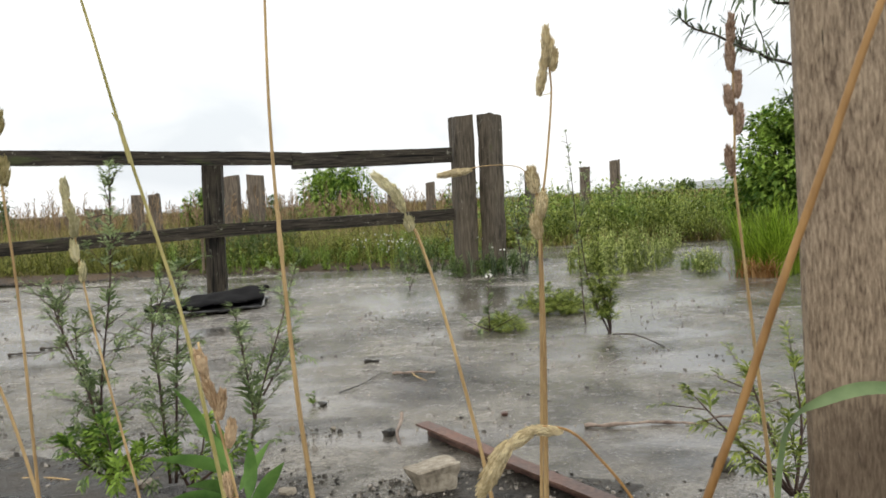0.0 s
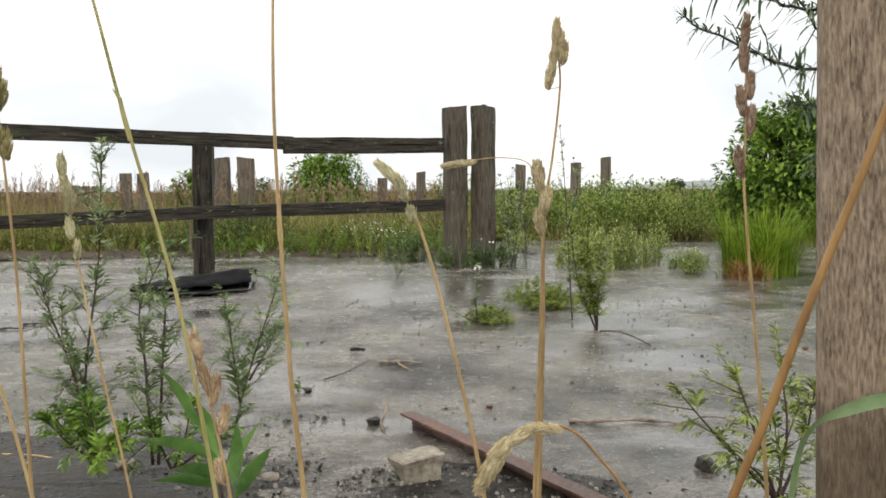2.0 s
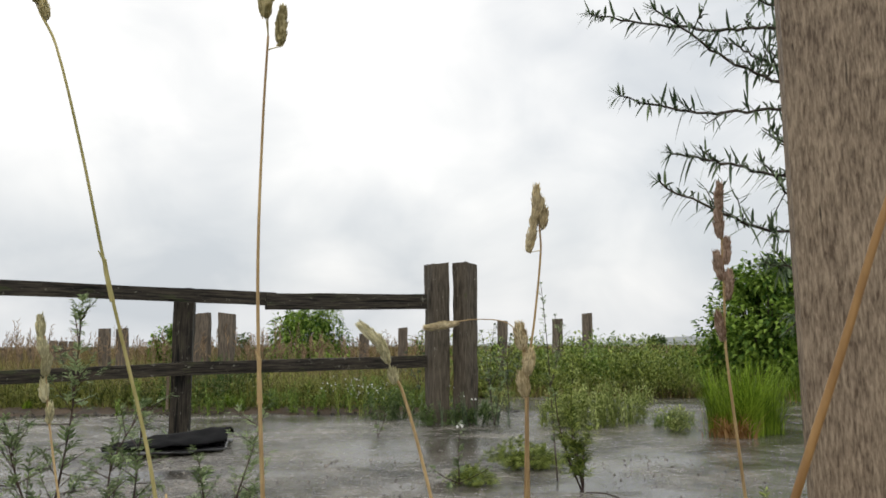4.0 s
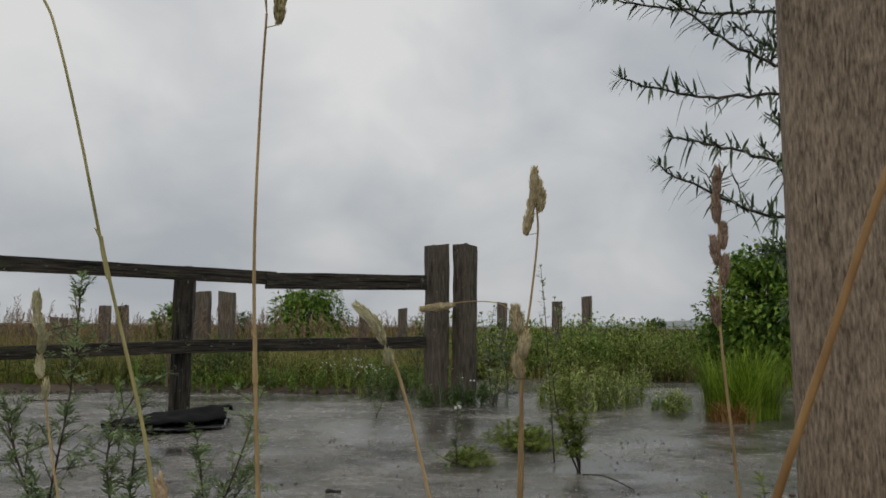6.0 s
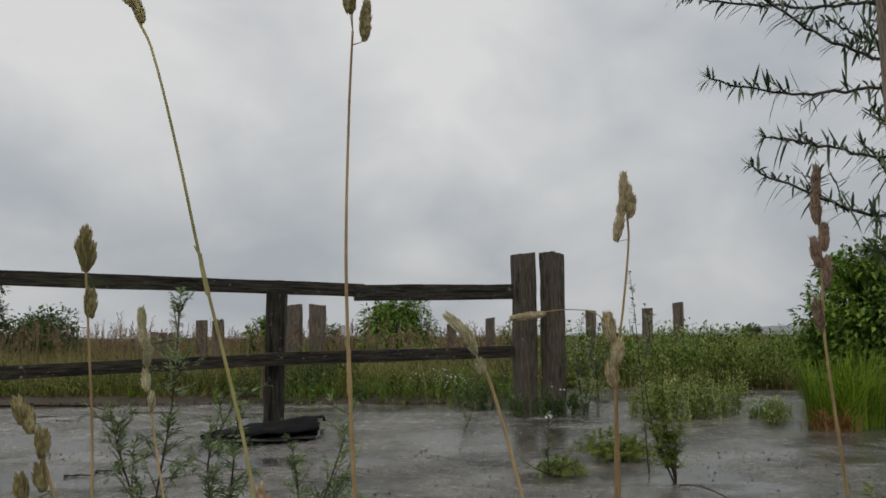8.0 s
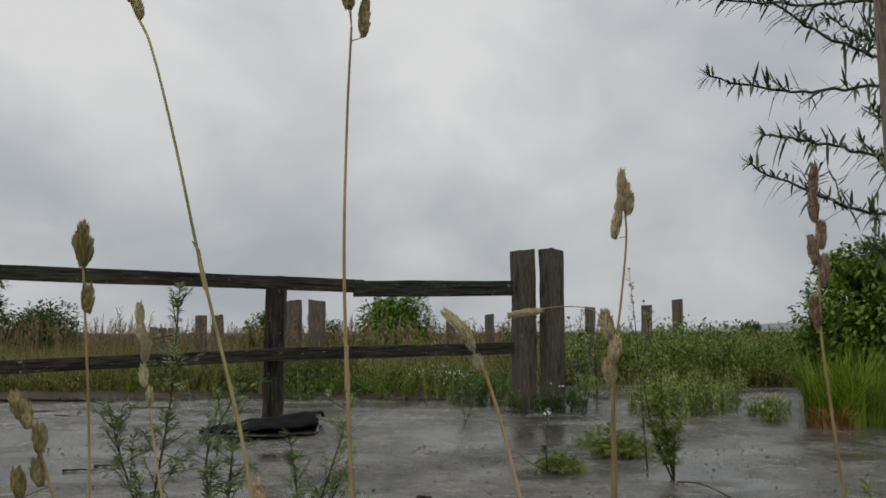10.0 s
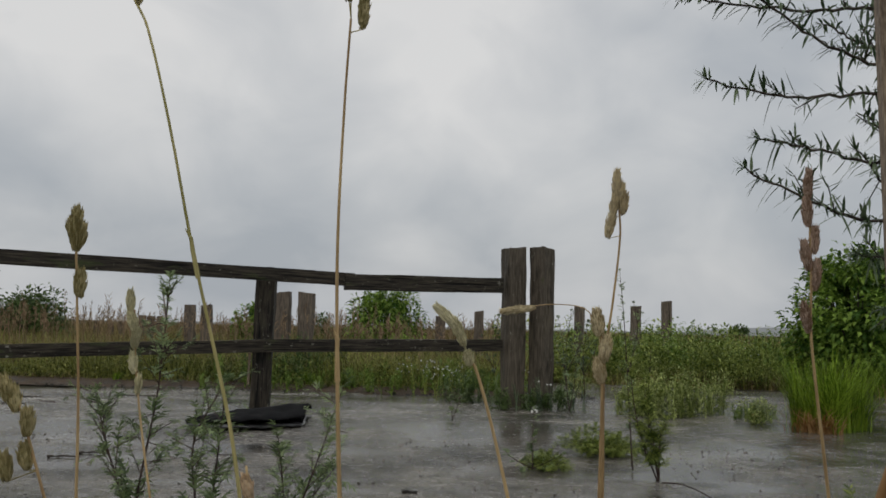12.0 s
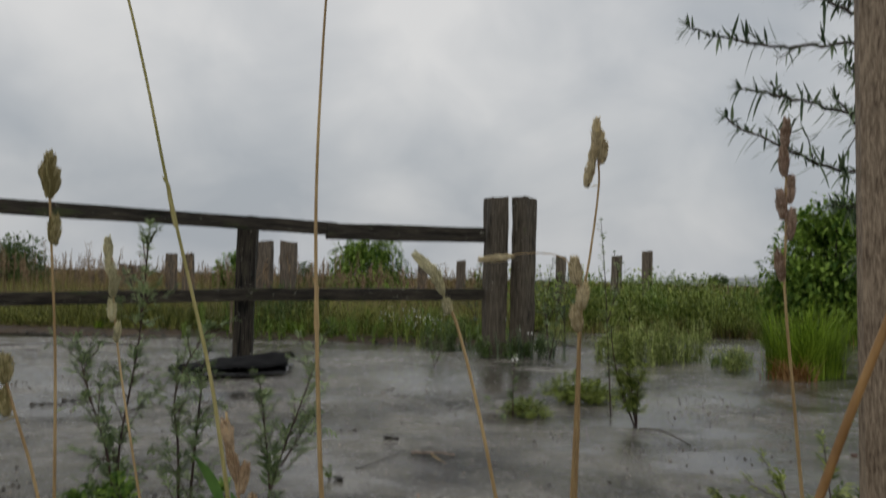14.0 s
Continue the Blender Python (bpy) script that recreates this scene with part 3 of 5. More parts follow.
# seed plumes on thin stalks above the grass
g = Geo()
for _ in range(900):
    x, y = spot(10.8, 36, 1.3, 0.62, -1.0, 0.05)()
    h = (rng.uniform(0.58, 0.92) + 0.22 * rng.random() ** 3) * (1.0 if x < -2 else 0.9)
    lx, ly = rng.uniform(-0.10, 0.10), rng.uniform(-0.10, 0.10)
    w = 0.0022 * (1 + 0.03 * y)
    g.tube([(x, y, 0), (x + lx * 0.4, y + ly * 0.4, h * 0.6), (x + lx, y + ly, h)], [w, w * 0.8, w * 0.5], 3, False)
    for j in range(9):
        t = 0.74 + 0.28 * j / 9
        g.leaf((x + lx * t, y + ly * t, h * t), rand_dir(1.2), (0, 1, 0.2), 0.055 * (1.35 - t) * 3.0, 0.008 * (1 + 0.02 * y))
tagged(part("grass_plumes", g, M_PLUME), "russet seed plumes above the tall meadow grass", "grass", "", "stuff")


def herb(g, x, y, h, leaf, n, flowers=None, spread=0.35):
    """A leafy upright herb of one to three stems; leaves into g, petals into flowers."""
    for _ in range(rng.randint(1, 3)):
        lean = Vector((rng.uniform(-1, 1), rng.uniform(-1, 1), 0)) * h * spread * 0.5
        hh = h * rng.uniform(0.7, 1.05)
        pts = [Vector((x, y, -0.03)) + lean * t * t + Vector((0, 0, hh * t)) for t in (0, 0.35, 0.7, 1)]
        g.tube(pts, [0.006, 0.005, 0.004, 0.002], 3, False)
        for k in range(n):
            t = 0.08 + 0.92 * (k + rng.random()) / n
            p = Vector((x, y, -0.03)) + lean * t * t + Vector((0, 0, hh * t))
            d = rand_dir(0.35)
            p = p + Vector((d.x, d.y, 0.2 * d.z)) * hh * spread * 0.4 * (1.15 - t) * rng.random()
            g.leaf(p, d, (0, 0, 1), leaf * rng.uniform(0.6, 1.3) * (1.3 - 0.6 * t), leaf * 0.36)
        if flowers is not None:
            for _ in range(rng.randint(2, 6)):
                blossom(flowers, Vector((x, y, hh)) + lean + Vector((rng.uniform(-1, 1), rng.uniform(-1, 1), rng.uniform(-0.9, 0.5))) * 0.11, 0.011)


def blossom(g, c, r):
    n = rand_dir(0.8)
    s = n.orthogonal().normalized()
    u = n.cross(s)
    ring = [c + (s * math.cos(a) + u * math.sin(a)) * r * (1 if k % 2 else 0.6) for k, a in enumerate(math.pi * k / 5 for k in range(10))]
    g.add([c + n * r * 0.25] + ring, [(0, 1 + k, 1 + (k + 1) % 10) for k in range(10)])


def herb_patch(name, n, x0, x1, y0, y1, h, leaf, leaves, material, label, flower_share=0.0, shape=None):
    g, fl = Geo(), Geo()
    for _ in range(n):
        x, y = rng.uniform(x0, x1), rng.uniform(y0, y1)
        if shape and not shape(x, y):
            continue
        herb(g, x, y, h * patchy(x, y, 0.9) * rng.uniform(0.7, 1.15), leaf, leaves, fl if rng.random() < flower_share else None)
    ob = tagged(part(name, g, material), label, "weeds", "", "stuff")
    if fl.v:
        tagged(part("blossoms", fl, M_PETAL, ob, "small white blossoms"), "", "", "", "stuff")
    return ob


def oval(cx, cy, rx, ry):
    return lambda x, y: ((x - cx) / rx) ** 2 + ((y - cy) / ry) ** 2 < 1 + 0.5 * noise.noise(Vector((x * 3, y * 3, 0)))


herb_patch("tall_weeds", 330, 0.6, 6.8, 11.9, 16.5, 0.86, 0.075, 30, M_HERB, "tall leafy green weeds with pale flower heads beyond the water", 0.035)
herb_patch("tall_weeds", 170, 1.2, 9.0, 15.0, 24.0, 0.95, 0.10, 24, M_HERB, "distant mass of tall green weeds in the field", 0.03)


def thicket(name, spots, leaf, per, material, label):
    """Billowing masses of small leaves, one over each spot (x, y, radius, height)."""
    g = Geo()
    for x, y, r, h in spots:
        for _ in range(7):
            a, q = rng.uniform(0, 2 * math.pi), r * math.sqrt(rng.random()) * 0.75
            c0 = Vector((x + q * math.cos(a), y + q * math.sin(a), h * rng.uniform(0.15, 0.82) * (1.1 - 0.45 * q / r)))
            cr = r * rng.uniform(0.28, 0.5)
            g.tube([(x, y, -0.03), (c0.x, c0.y, c0.z * 0.5), c0 + Vector((0, 0, cr))], [0.006, 0.004, 0.002], 3, False)
            for _ in range(per):
                d = rand_dir(0.25)
                p = c0 + Vector((d.x, d.y, d.z * 1.25)) * cr * (0.3 + 0.8 * rng.random() ** 0.6)
                if p.z > 0.01:
                    g.leaf(p, d + rand_dir() * 0.8, (0, 0, 1), leaf * rng.uniform(0.4, 1.35), leaf * 0.5, 0.2, 0.3)
    return tagged(part(name, g, material), label, "weeds", "", "stuff")


front = [(1.15 + 0.52 * k + rng.uniform(-0.2, 0.2), rng.uniform(11.5, 12.4), rng.uniform(0.24, 0.42), rng.uniform(0.36, 0.78)) for k in range(11)]
back = [(1.0 + 0.62 * k + rng.uniform(-0.25, 0.25), rng.uniform(12.2, 14.5), rng.uniform(0.4, 0.6), rng.uniform(0.72, 1.0)) for k in range(11)]
rear = [(0.6 + 0.95 * k + rng.uniform(-0.3, 0.3), rng.uniform(16, 21), rng.uniform(0.5, 0.9), rng.uniform(0.8, 1.05)) for k in range(11)]
thicket("weed_thicket", front, 0.055, 105, M_HERB, "billowing pale green weeds at the water's far edge")
thicket("weed_thicket", back, 0.075, 95, M_LEAFBRIGHT, "bushy green weeds in the field beyond the water")
thicket("weed_thicket", rear, 0.11, 60, M_HERB, "distant billowing mass of field weeds")
thicket("weed_thicket", [(1.28, 8.0, 0.28, 0.5), (1.56, 7.7, 0.28, 0.36), (1.85, 7.9, 0.26, 0.2), (1.2, 7.55, 0.2, 0.34), (2.05, 7.15, 0.17, 0.2), (1.9, 9.6, 0.2, 0.22), (2.5, 10.3, 0.25, 0.2), (0.95, 10.2, 0.2, 0.2)], 0.036, 62, M_PALEHERB, "pale green leafy weeds spreading on the flooded yard")
left = [(-7.6 + 0.36 * k + rng.uniform(-0.15, 0.15), rng.uniform(9.65, 10.3), rng.uniform(0.2, 0.36), rng.uniform(0.26, 0.46)) for k in range(22)]
thicket("verge_thicket", left, 0.045, 55, M_GRASS, "dense low yellow-green weeds along the yard's edge")
herb_patch("low_weeds", 120, 0.95, 2.05, 7.2, 8.7, 0.40, 0.042, 30, M_PALEHERB, "knee-high pale green weeds growing from the flooded yard", 0.02, oval(1.48, 7.72, 0.46, 0.45))
herb_patch("low_weeds", 60, 1.85, 2.4, 7.2, 7.7, 0.2, 0.03, 20, M_LEAFBRIGHT, "low green weeds beside the grass tuft", 0.0, oval(2.12, 7.45, 0.22, 0.2))
thicket("gate_thicket", [(-0.22, 8.35, 0.2, 0.36), (0.02, 7.72, 0.12, 0.13), (0.24, 7.68, 0.13, 0.16), (-0.42, 8.5, 0.25, 0.34), (0.5, 7.8, 0.12, 0.16)], 0.032, 70, M_BUSHDULL, "dense green weeds hugging the gate posts' foot")
herb_patch("gate_weeds", 18, -0.35, 0.75, 8.15, 8.7, 0.42, 0.034, 30, M_LEAF, "tangled green weeds round the foot of the gate posts", 0.05)
herb_patch("gate_weeds", 11, 0.05, 0.75, 7.6, 7.8, 0.55, 0.024, 22, M_WILLOW, "thin flowering weeds in front of the gate posts", 0.12)
herb_patch("verge_weeds", 130, -3.2, 0.4, 9.0, 10.2, 0.42, 0.05, 24, M_LEAFBRIGHT, "fresh green weeds along the edge of the yard", 0.0)
herb_patch("daisy_weeds", 11, -1.05, -0.35, 8.7, 9.5, 0.5, 0.035, 20, M_HERB, "weeds with clusters of small white daisy flowers", 1.0)
herb_patch("dark_weeds", 70, -3.0, -2.05, 9.6, 11.3, 0.72, 0.05, 30, M_BUSHDULL, "dark green weeds crowding the foot of two sleeper posts", 0.0)


# ---- bushes ----
def bush(at, rx, ry, h, clumps, leaves, leaf, material, label, seed, slim=0.45, droop=0.2, low=0.12):
    b = thing("bush", label, "bush", at=(at[0], at[1], 0))
    r = random.Random(seed)
    stems = Geo()
    crown = Geo()
    for c in range(clumps):
        a, u = r.uniform(0, 2 * math.pi), r.uniform(0, 1)
        rad = r.uniform(0.35, 0.86)
        cz = h * (low + (0.86 - low) * u)
        prof = math.sqrt(max(0.05, 1 - (abs(u - 0.42) / 0.66) ** 2))
        c0 = Vector((rx * prof * rad * math.cos(a), ry * prof * rad * math.sin(a), cz))
        cr = min(rx, h) * r.uniform(0.15, 0.34)
        stems.tube(curve_points([(r.uniform(-0.1, 0.1), r.uniform(-0.1, 0.1), -0.05), c0 * 0.45 + Vector((0, 0, h * 0.05)), c0], 6), [0.03] * 2 + [0.018] * 2 + [0.01] * 3, 4, False)
        for _ in range(leaves):
            d = Vector((r.gauss(0, 1), r.gauss(0, 1), r.gauss(0, 0.9))).normalized()
            p = c0 + d * cr * (0.35 + 0.75 * r.random() ** 0.5) * (1 + 0.35 * noise.noise(c0 * 2 + d * 2.3))
            if p.z < 0.02:
                continue
            dd = (d + Vector((r.uniform(-0.8, 0.8), r.uniform(-0.8, 0.8), r.uniform(-0.7, 0.5)))).normalized()
            crown.leaf(p, dd, (r.uniform(-0.5, 0.5), r.uniform(-0.5, 0.5), 1), leaf * r.uniform(0.6, 1.25), leaf * slim, 0.2, droop)
    part("branchwork", stems, M_BARK, b)
    part("crown", crown, material, b)
    return b


bush((4.560, 11.518), 0.98, 0.9, 1.86, 52, 190, 0.095, M_BUSH, "dense fresh green leafy bush on the yard's far side", 3, 0.6, 0.3, 0.24)
bush((5.370, 11.518), 0.9, 0.9, 1.7, 36, 130, 0.10, M_BUSH, "rounded green bush close beside another", 4, 0.6)
bush((-2.889, 22.000, 0.001), 1.05, 0.9, 1.66, 46, 110, 0.17, M_BUSH, "broad-leaved green shrub standing in the meadow", 5, 0.32, 0.4)
bush((-5.992, 21.000, 0.032), 0.62, 0.6, 1.36, 26, 90, 0.12, M_BUSH, "small round green shrub behind the fence", 6, 0.5)
bush((-14.515, 26.000, -0.059), 1.5, 1.0, 1.55, 40, 90, 0.16, M_BUSHDULL, "wide dark green thicket at the field's edge", 7, 0.5)
bush((-16.711, 26.000, -0.059), 1.3, 1.0, 2.9, 44, 80, 0.17, M_BUSHDULL, "taller loose dark thicket at the field's edge", 8, 0.5)
bush((-19.021, 27.000, -0.088), 2.0, 1.0, 2.6, 40, 80, 0.17, M_BUSHDULL, "broad dark green thicket in the meadow", 9, 0.5)
bush((-5.924, 30.000, 0.116), 0.8, 0.6, 1.1, 16, 70, 0.14, M_BUSHDULL, "low dull green shrub far in the meadow", 10, 0.5)
bush((40.102, 150.000, 0.214), 1.6, 1.4, 2.1, 16, 50, 0.5, M_BUSHDULL, "lone dark tree far off on the plain", 11, 0.6)

# ---- large grass tuft with withered foot ----
def tuft(at, rad, h, n, label, seed, rust=0.08):
    t = thing("grass_tuft", label, "grass tuft", "green tufts", (at[0], at[1], 0))
    r = random.Random(seed)
    g, d = Geo(), Geo()
    bunches = []
    for _ in range(max(4, int(rad * 44))):
        a, q = r.uniform(0, 2 * math.pi), rad * 0.56 * math.sqrt(r.random())
        bunches.append((q * math.cos(a), q * math.sin(a), r.uniform(0.66, 1.1) * (1.08 - 0.3 * q / rad), a + r.uniform(-0.6, 0.6), r.uniform(0.25, 1.1) * (0.12 + q / rad)))
    for _ in range(n):
        bx, by, k, a, lean = r.choice(bunches)
        a += r.gauss(0, 0.9)
        o = Vector((bx + r.gauss(0, rad * 0.07), by + r.gauss(0, rad * 0.07), -0.01))
        g.blade(o, (math.cos(a), math.sin(a), 0), h * k * r.uniform(0.5, 1.1), 0.0072, lean + abs(r.gauss(0, 0.16)), 5)
    for _ in range(int(n * rust)):
        a = r.gauss(math.pi * 1.31, 0.26)
        o = Vector((math.cos(a), math.sin(a), 0))
        a += r.uniform(-0.8, 0.8)
        d.blade(o * rad * r.uniform(0.58, 0.92), Vector((math.cos(a), math.sin(a), 0)), h * r.uniform(0.15, 0.45), 0.011, r.uniform(0.6, 2.0), 6)
    part("foliage", g, M_LUSH, t)
    if rust:
        part("dead_foliage", d, M_RUST, t, "orange-brown dead blades")


tuft((2.474, 6.843), 0.46, 0.64, 1500, "large bright green grass tuft with orange dead foot", 1)
tuft((4.750, 10.555), 0.6, 0.6, 800, "bright green grass tuft under the bush", 2, 0.03)
tuft((4.768, 8.966), 0.55, 0.6, 700, "fresh green grass tuft at the yard's edge", 3, 0.03)
tuft((-4.276, 9.524), 0.14, 0.16, 160, "small yellow-green tuft on the wet concrete", 7, 0.0)
tuft((-2.060, 9.609), 0.16, 0.24, 220, "small fresh green tuft by the posts", 8, 0.0)


# ---- single weeds in the yard ----
def frond(g, p, d, size, lobes=3, slim=0.16):
    """A finely divided leaf."""
    d = Vector(d).normalized()
    s = d.cross(Vector((0, 0, 1)))
    s = s.normalized() if s.length > 1e-3 else Vector((1, 0, 0))
    up = s.cross(d)
    p = Vector(p)
    for k in range(lobes):
        t = 0.25 + 0.6 * k / lobes
        for sg in (-1, 1):
            g.leaf(p + d * size * t, d * 0.75 + s * sg * 0.8, up, size * 0.55 * (1.1 - 0.5 * t), size * slim, 0.15, 0.25)
    g.leaf(p, d, up, size, size * slim, 0.15, 0.3)


def weed(name, label, base, stems, leaf, step, material, slim=0.16, r0=0.004, tip=0.45, group="", twiggy=0.0):
    """A weed with divided leaves along several stems, each a line of points from its base."""
    w = thing(name, label, "weed", group, base)
    b = Vector(base)
    fol, tw = Geo(), Geo()
    for pts in stems:
        g = Geo()
        c = curve_points([Vector(p) - b for p in pts], 26)
        n = len(c)
        g.tube(c, [r0 * (1 - 0.75 * i / n) for i in range(n)], 6)
        length = sum((c[i + 1] - c[i]).length for i in range(n - 1))
        for k in range(int(length / step)):
            t = 0.12 + 0.88 * (k + rng.random() * 0.6) / max(1, int(length / step))
            i = min(n - 2, int(t * (n - 1)))
            p = c[i].lerp(c[i + 1], t * (n - 1) - i)
            axis = (c[i + 1] - c[i]).normalized()
            size = leaf * (1.15 - (1 - tip) * t) * rng.uniform(0.7, 1.25)
            d = (rand_dir() * 0.9 + axis * 0.75)
            if rng.random() < twiggy:
                q = p + d.normalized() * size * 1.5
                tw.tube([p, q], [r0 * 0.35, r0 * 0.2], 4, False)
                for m in (0.25, 0.5, 0.7, 0.85, 1.0):
                    frond(fol, p.lerp(q, m), d + rand_dir() * 0.7, size * 0.62, 2, slim)
            else:
                frond(fol, p, d, size, 3, slim)
        for _ in range(5):
            frond(fol, c[-1] - axis * 0.004, axis + rand_dir() * 0.4, leaf * tip, 2, slim)
        part("stem", g, M_STALK, w, "", True)
    if tw.v:
        tagged(part("twigs", tw, M_STALK, w), "", "", "", "stuff")
    part("leaves", fol, material, w)
    return w


MUG = "slender green mugwort weed with finely cut leaves"
weed("mugwort", MUG, (-0.809, 1.960, 0.069), [[(-0.809, 1.960, 0.069), (-0.838, 1.950, 0.278), (-0.882, 1.930, 0.435), (-0.904, 1.920, 0.540)], [(-0.806, 1.970, 0.066), (-0.825, 1.980, 0.258), (-0.793, 2.000, 0.544), (-0.778, 2.000, 0.801)]], 0.064, 0.0125, M_LEAF, 0.15, twiggy=0.55, group="mugworts")
weed("mugwort", MUG, (-0.669, 1.960, 0.069), [[(-0.669, 1.960, 0.069), (-0.676, 1.950, 0.304), (-0.684, 1.950, 0.433), (-0.615, 1.950, 0.571)], [(-0.669, 2.000, 0.056), (-0.651, 2.000, 0.320), (-0.631, 2.000, 0.563)]], 0.060, 0.0125, M_LEAF, 0.15, twiggy=0.5, group="mugworts")
weed("mugwort", "branching grey-green mugwort weed with thin dark stems", (-0.488, 1.920, 0.073), [[(-0.488, 1.920, 0.073), (-0.444, 1.920, 0.259), (-0.380, 1.900, 0.439), (-0.348, 1.900, 0.542)], [(-0.455, 1.920, 0.214), (-0.464, 1.900, 0.339), (-0.474, 1.880, 0.457)], [(-0.434, 1.920, 0.272), (-0.402, 1.950, 0.330), (-0.365, 1.960, 0.380)]], 0.060, 0.012, M_LEAF, 0.14, r0=0.003, twiggy=0.55, group="mugworts")
weed("mugwort", "bushy green mugwort at the foot of the fence post", (0.629, 1.620, 0.105), [[(0.629, 1.620, 0.105), (0.535, 1.600, 0.204), (0.438, 1.580, 0.314)], [(0.631, 1.620, 0.105), (0.583, 1.620, 0.252), (0.552, 1.620, 0.339)], [(0.636, 1.620, 0.105), (0.654, 1.630, 0.238), (0.646, 1.640, 0.338)], [(0.648, 1.640, 0.098), (0.701, 1.660, 0.208), (0.717, 1.660, 0.297)], [(0.631, 1.620, 0.105), (0.570, 1.550, 0.178), (0.518, 1.520, 0.219)]], 0.052, 0.014, M_HERB, 0.14, tip=0.8, twiggy=0.2, group="mugworts")
weed("leafy_weed", "dense fresh green leaf rosette at the mugworts' foot", (-0.794, 1.940, 0.083), [[(-0.794, 1.940, 0.083), (-0.833, 1.900, 0.137), (-0.866, 1.880, 0.187)], [(-0.790, 1.940, 0.083), (-0.776, 1.900, 0.162), (-0.787, 1.900, 0.219)], [(-0.787, 1.940, 0.083), (-0.734, 1.920, 0.131), (-0.689, 1.920, 0.156)], [(-0.784, 1.900, 0.096), (-0.748, 1.860, 0.123), (-0.722, 1.840, 0.154)], [(-0.794, 1.940, 0.083), (-0.839, 1.960, 0.152), (-0.868, 1.970, 0.188)]], 0.052, 0.008, M_BUSH, 0.17, tip=0.9)
weed("leafy_weed", "green undergrowth at the foot of the mugworts", (-0.608, 1.900, 0.078), [[(-0.608, 1.900, 0.078), (-0.626, 1.880, 0.142), (-0.637, 1.860, 0.180)], [(-0.602, 1.900, 0.078), (-0.575, 1.900, 0.149), (-0.562, 1.900, 0.213)], [(-0.596, 1.900, 0.078), (-0.514, 1.880, 0.142), (-0.482, 1.880, 0.180)]], 0.045, 0.010, M_BUSH, 0.16, tip=0.9)
weed("upright_weed", "upright bright green weed standing in the shallow water", (0.761, 4.270, -0.004), [[(0.761, 4.270, -0.004), (0.728, 4.270, 0.227), (0.684, 4.270, 0.478)], [(0.761, 4.270, -0.004), (0.766, 4.250, 0.201), (0.799, 4.250, 0.285)], [(0.755, 4.270, -0.004), (0.691, 4.300, 0.167), (0.647, 4.300, 0.364), (0.632, 4.300, 0.560)], [(0.761, 4.270, -0.004), (0.718, 4.300, 0.280), (0.729, 4.300, 0.616)]], 0.072, 0.0075, M_HERB, 0.13, r0=0.005)
weed("tall_thin_weed", "tall thin green weed with tiny leaves", (0.672, 4.500, 0.009), [[(0.672, 4.500, 0.009), (0.651, 4.500, 0.378), (0.630, 4.500, 0.729), (0.605, 4.500, 1.011)], [(0.650, 4.500, 0.495), (0.695, 4.500, 0.700), (0.676, 4.500, 0.845)]], 0.045, 0.022, M_LEAF, 0.14, r0=0.004, twiggy=0.2)
weed("flowering_weed", "small weed with a pale flower tip above low leaves", (0.171, 4.420, 0.012), [[(0.171, 4.420, 0.012), (0.168, 4.420, 0.152), (0.176, 4.420, 0.303)], [(0.171, 4.420, 0.012), (0.089, 4.400, 0.053), (0.032, 4.400, 0.097)], [(0.171, 4.420, 0.012), (0.248, 4.400, 0.053), (0.319, 4.400, 0.091)]], 0.05, 0.02, M_LEAF, 0.2)
LOW = "low feathery green clump standing in the shallow water"
for cx, cy, rr, hh in ((0.52, 5.02, 0.20, 0.17), (0.66, 5.05, 0.15, 0.12), (0.24, 4.5, 0.13, 0.08)):
    fan = []
    for k in range(40):
        a = k * 2.4
        q = rr * math.sqrt((k + 0.5) / 40)
        fan.append([(cx, cy, 0), (cx + 0.5 * q * math.cos(a), cy + 0.5 * q * math.sin(a), hh * 0.34), (cx + q * math.cos(a), cy + q * math.sin(a), hh * (1.05 - 0.75 * q / rr))])
    weed("low_clump", LOW, (cx, cy, 0), fan, 0.042, 0.012, M_HERB, 0.10, 0.0016, 0.9, "green clumps")
weed("sprout", "tiny green sprout on a dark clod", (-0.502, 2.970, -0.006), [[(-0.502, 2.970, -0.006), (-0.512, 2.970, 0.018), (-0.523, 2.970, 0.037)], [(-0.502, 2.970, -0.006), (-0.496, 2.970, 0.018), (-0.500, 2.970, 0.045)]], 0.03, 0.012, M_LEAFBRIGHT, 0.2, 0.002)
weed("sprig", "small dark green sprig growing from the concrete", (-0.362, 6.850, -0.005), [[(-0.362, 6.850, -0.005), (-0.375, 6.850, 0.085), (-0.411, 6.850, 0.232)], [(-0.362, 6.850, -0.005), (-0.322, 6.850, 0.098), (-0.304, 6.850, 0.188)]], 0.06, 0.03, M_LEAF, 0.16)
weed("sprig", "thin green weed beside the gate posts", (0.592, 7.500, 0.016), [[(0.592, 7.500, 0.016), (0.556, 7.500, 0.310), (0.531, 7.500, 0.603), (0.491, 7.500, 0.797)], [(0.592, 7.500, 0.016), (0.639, 7.500, 0.310), (0.653, 7.500, 0.554)]], 0.09, 0.035, M_LEAF, 0.15)
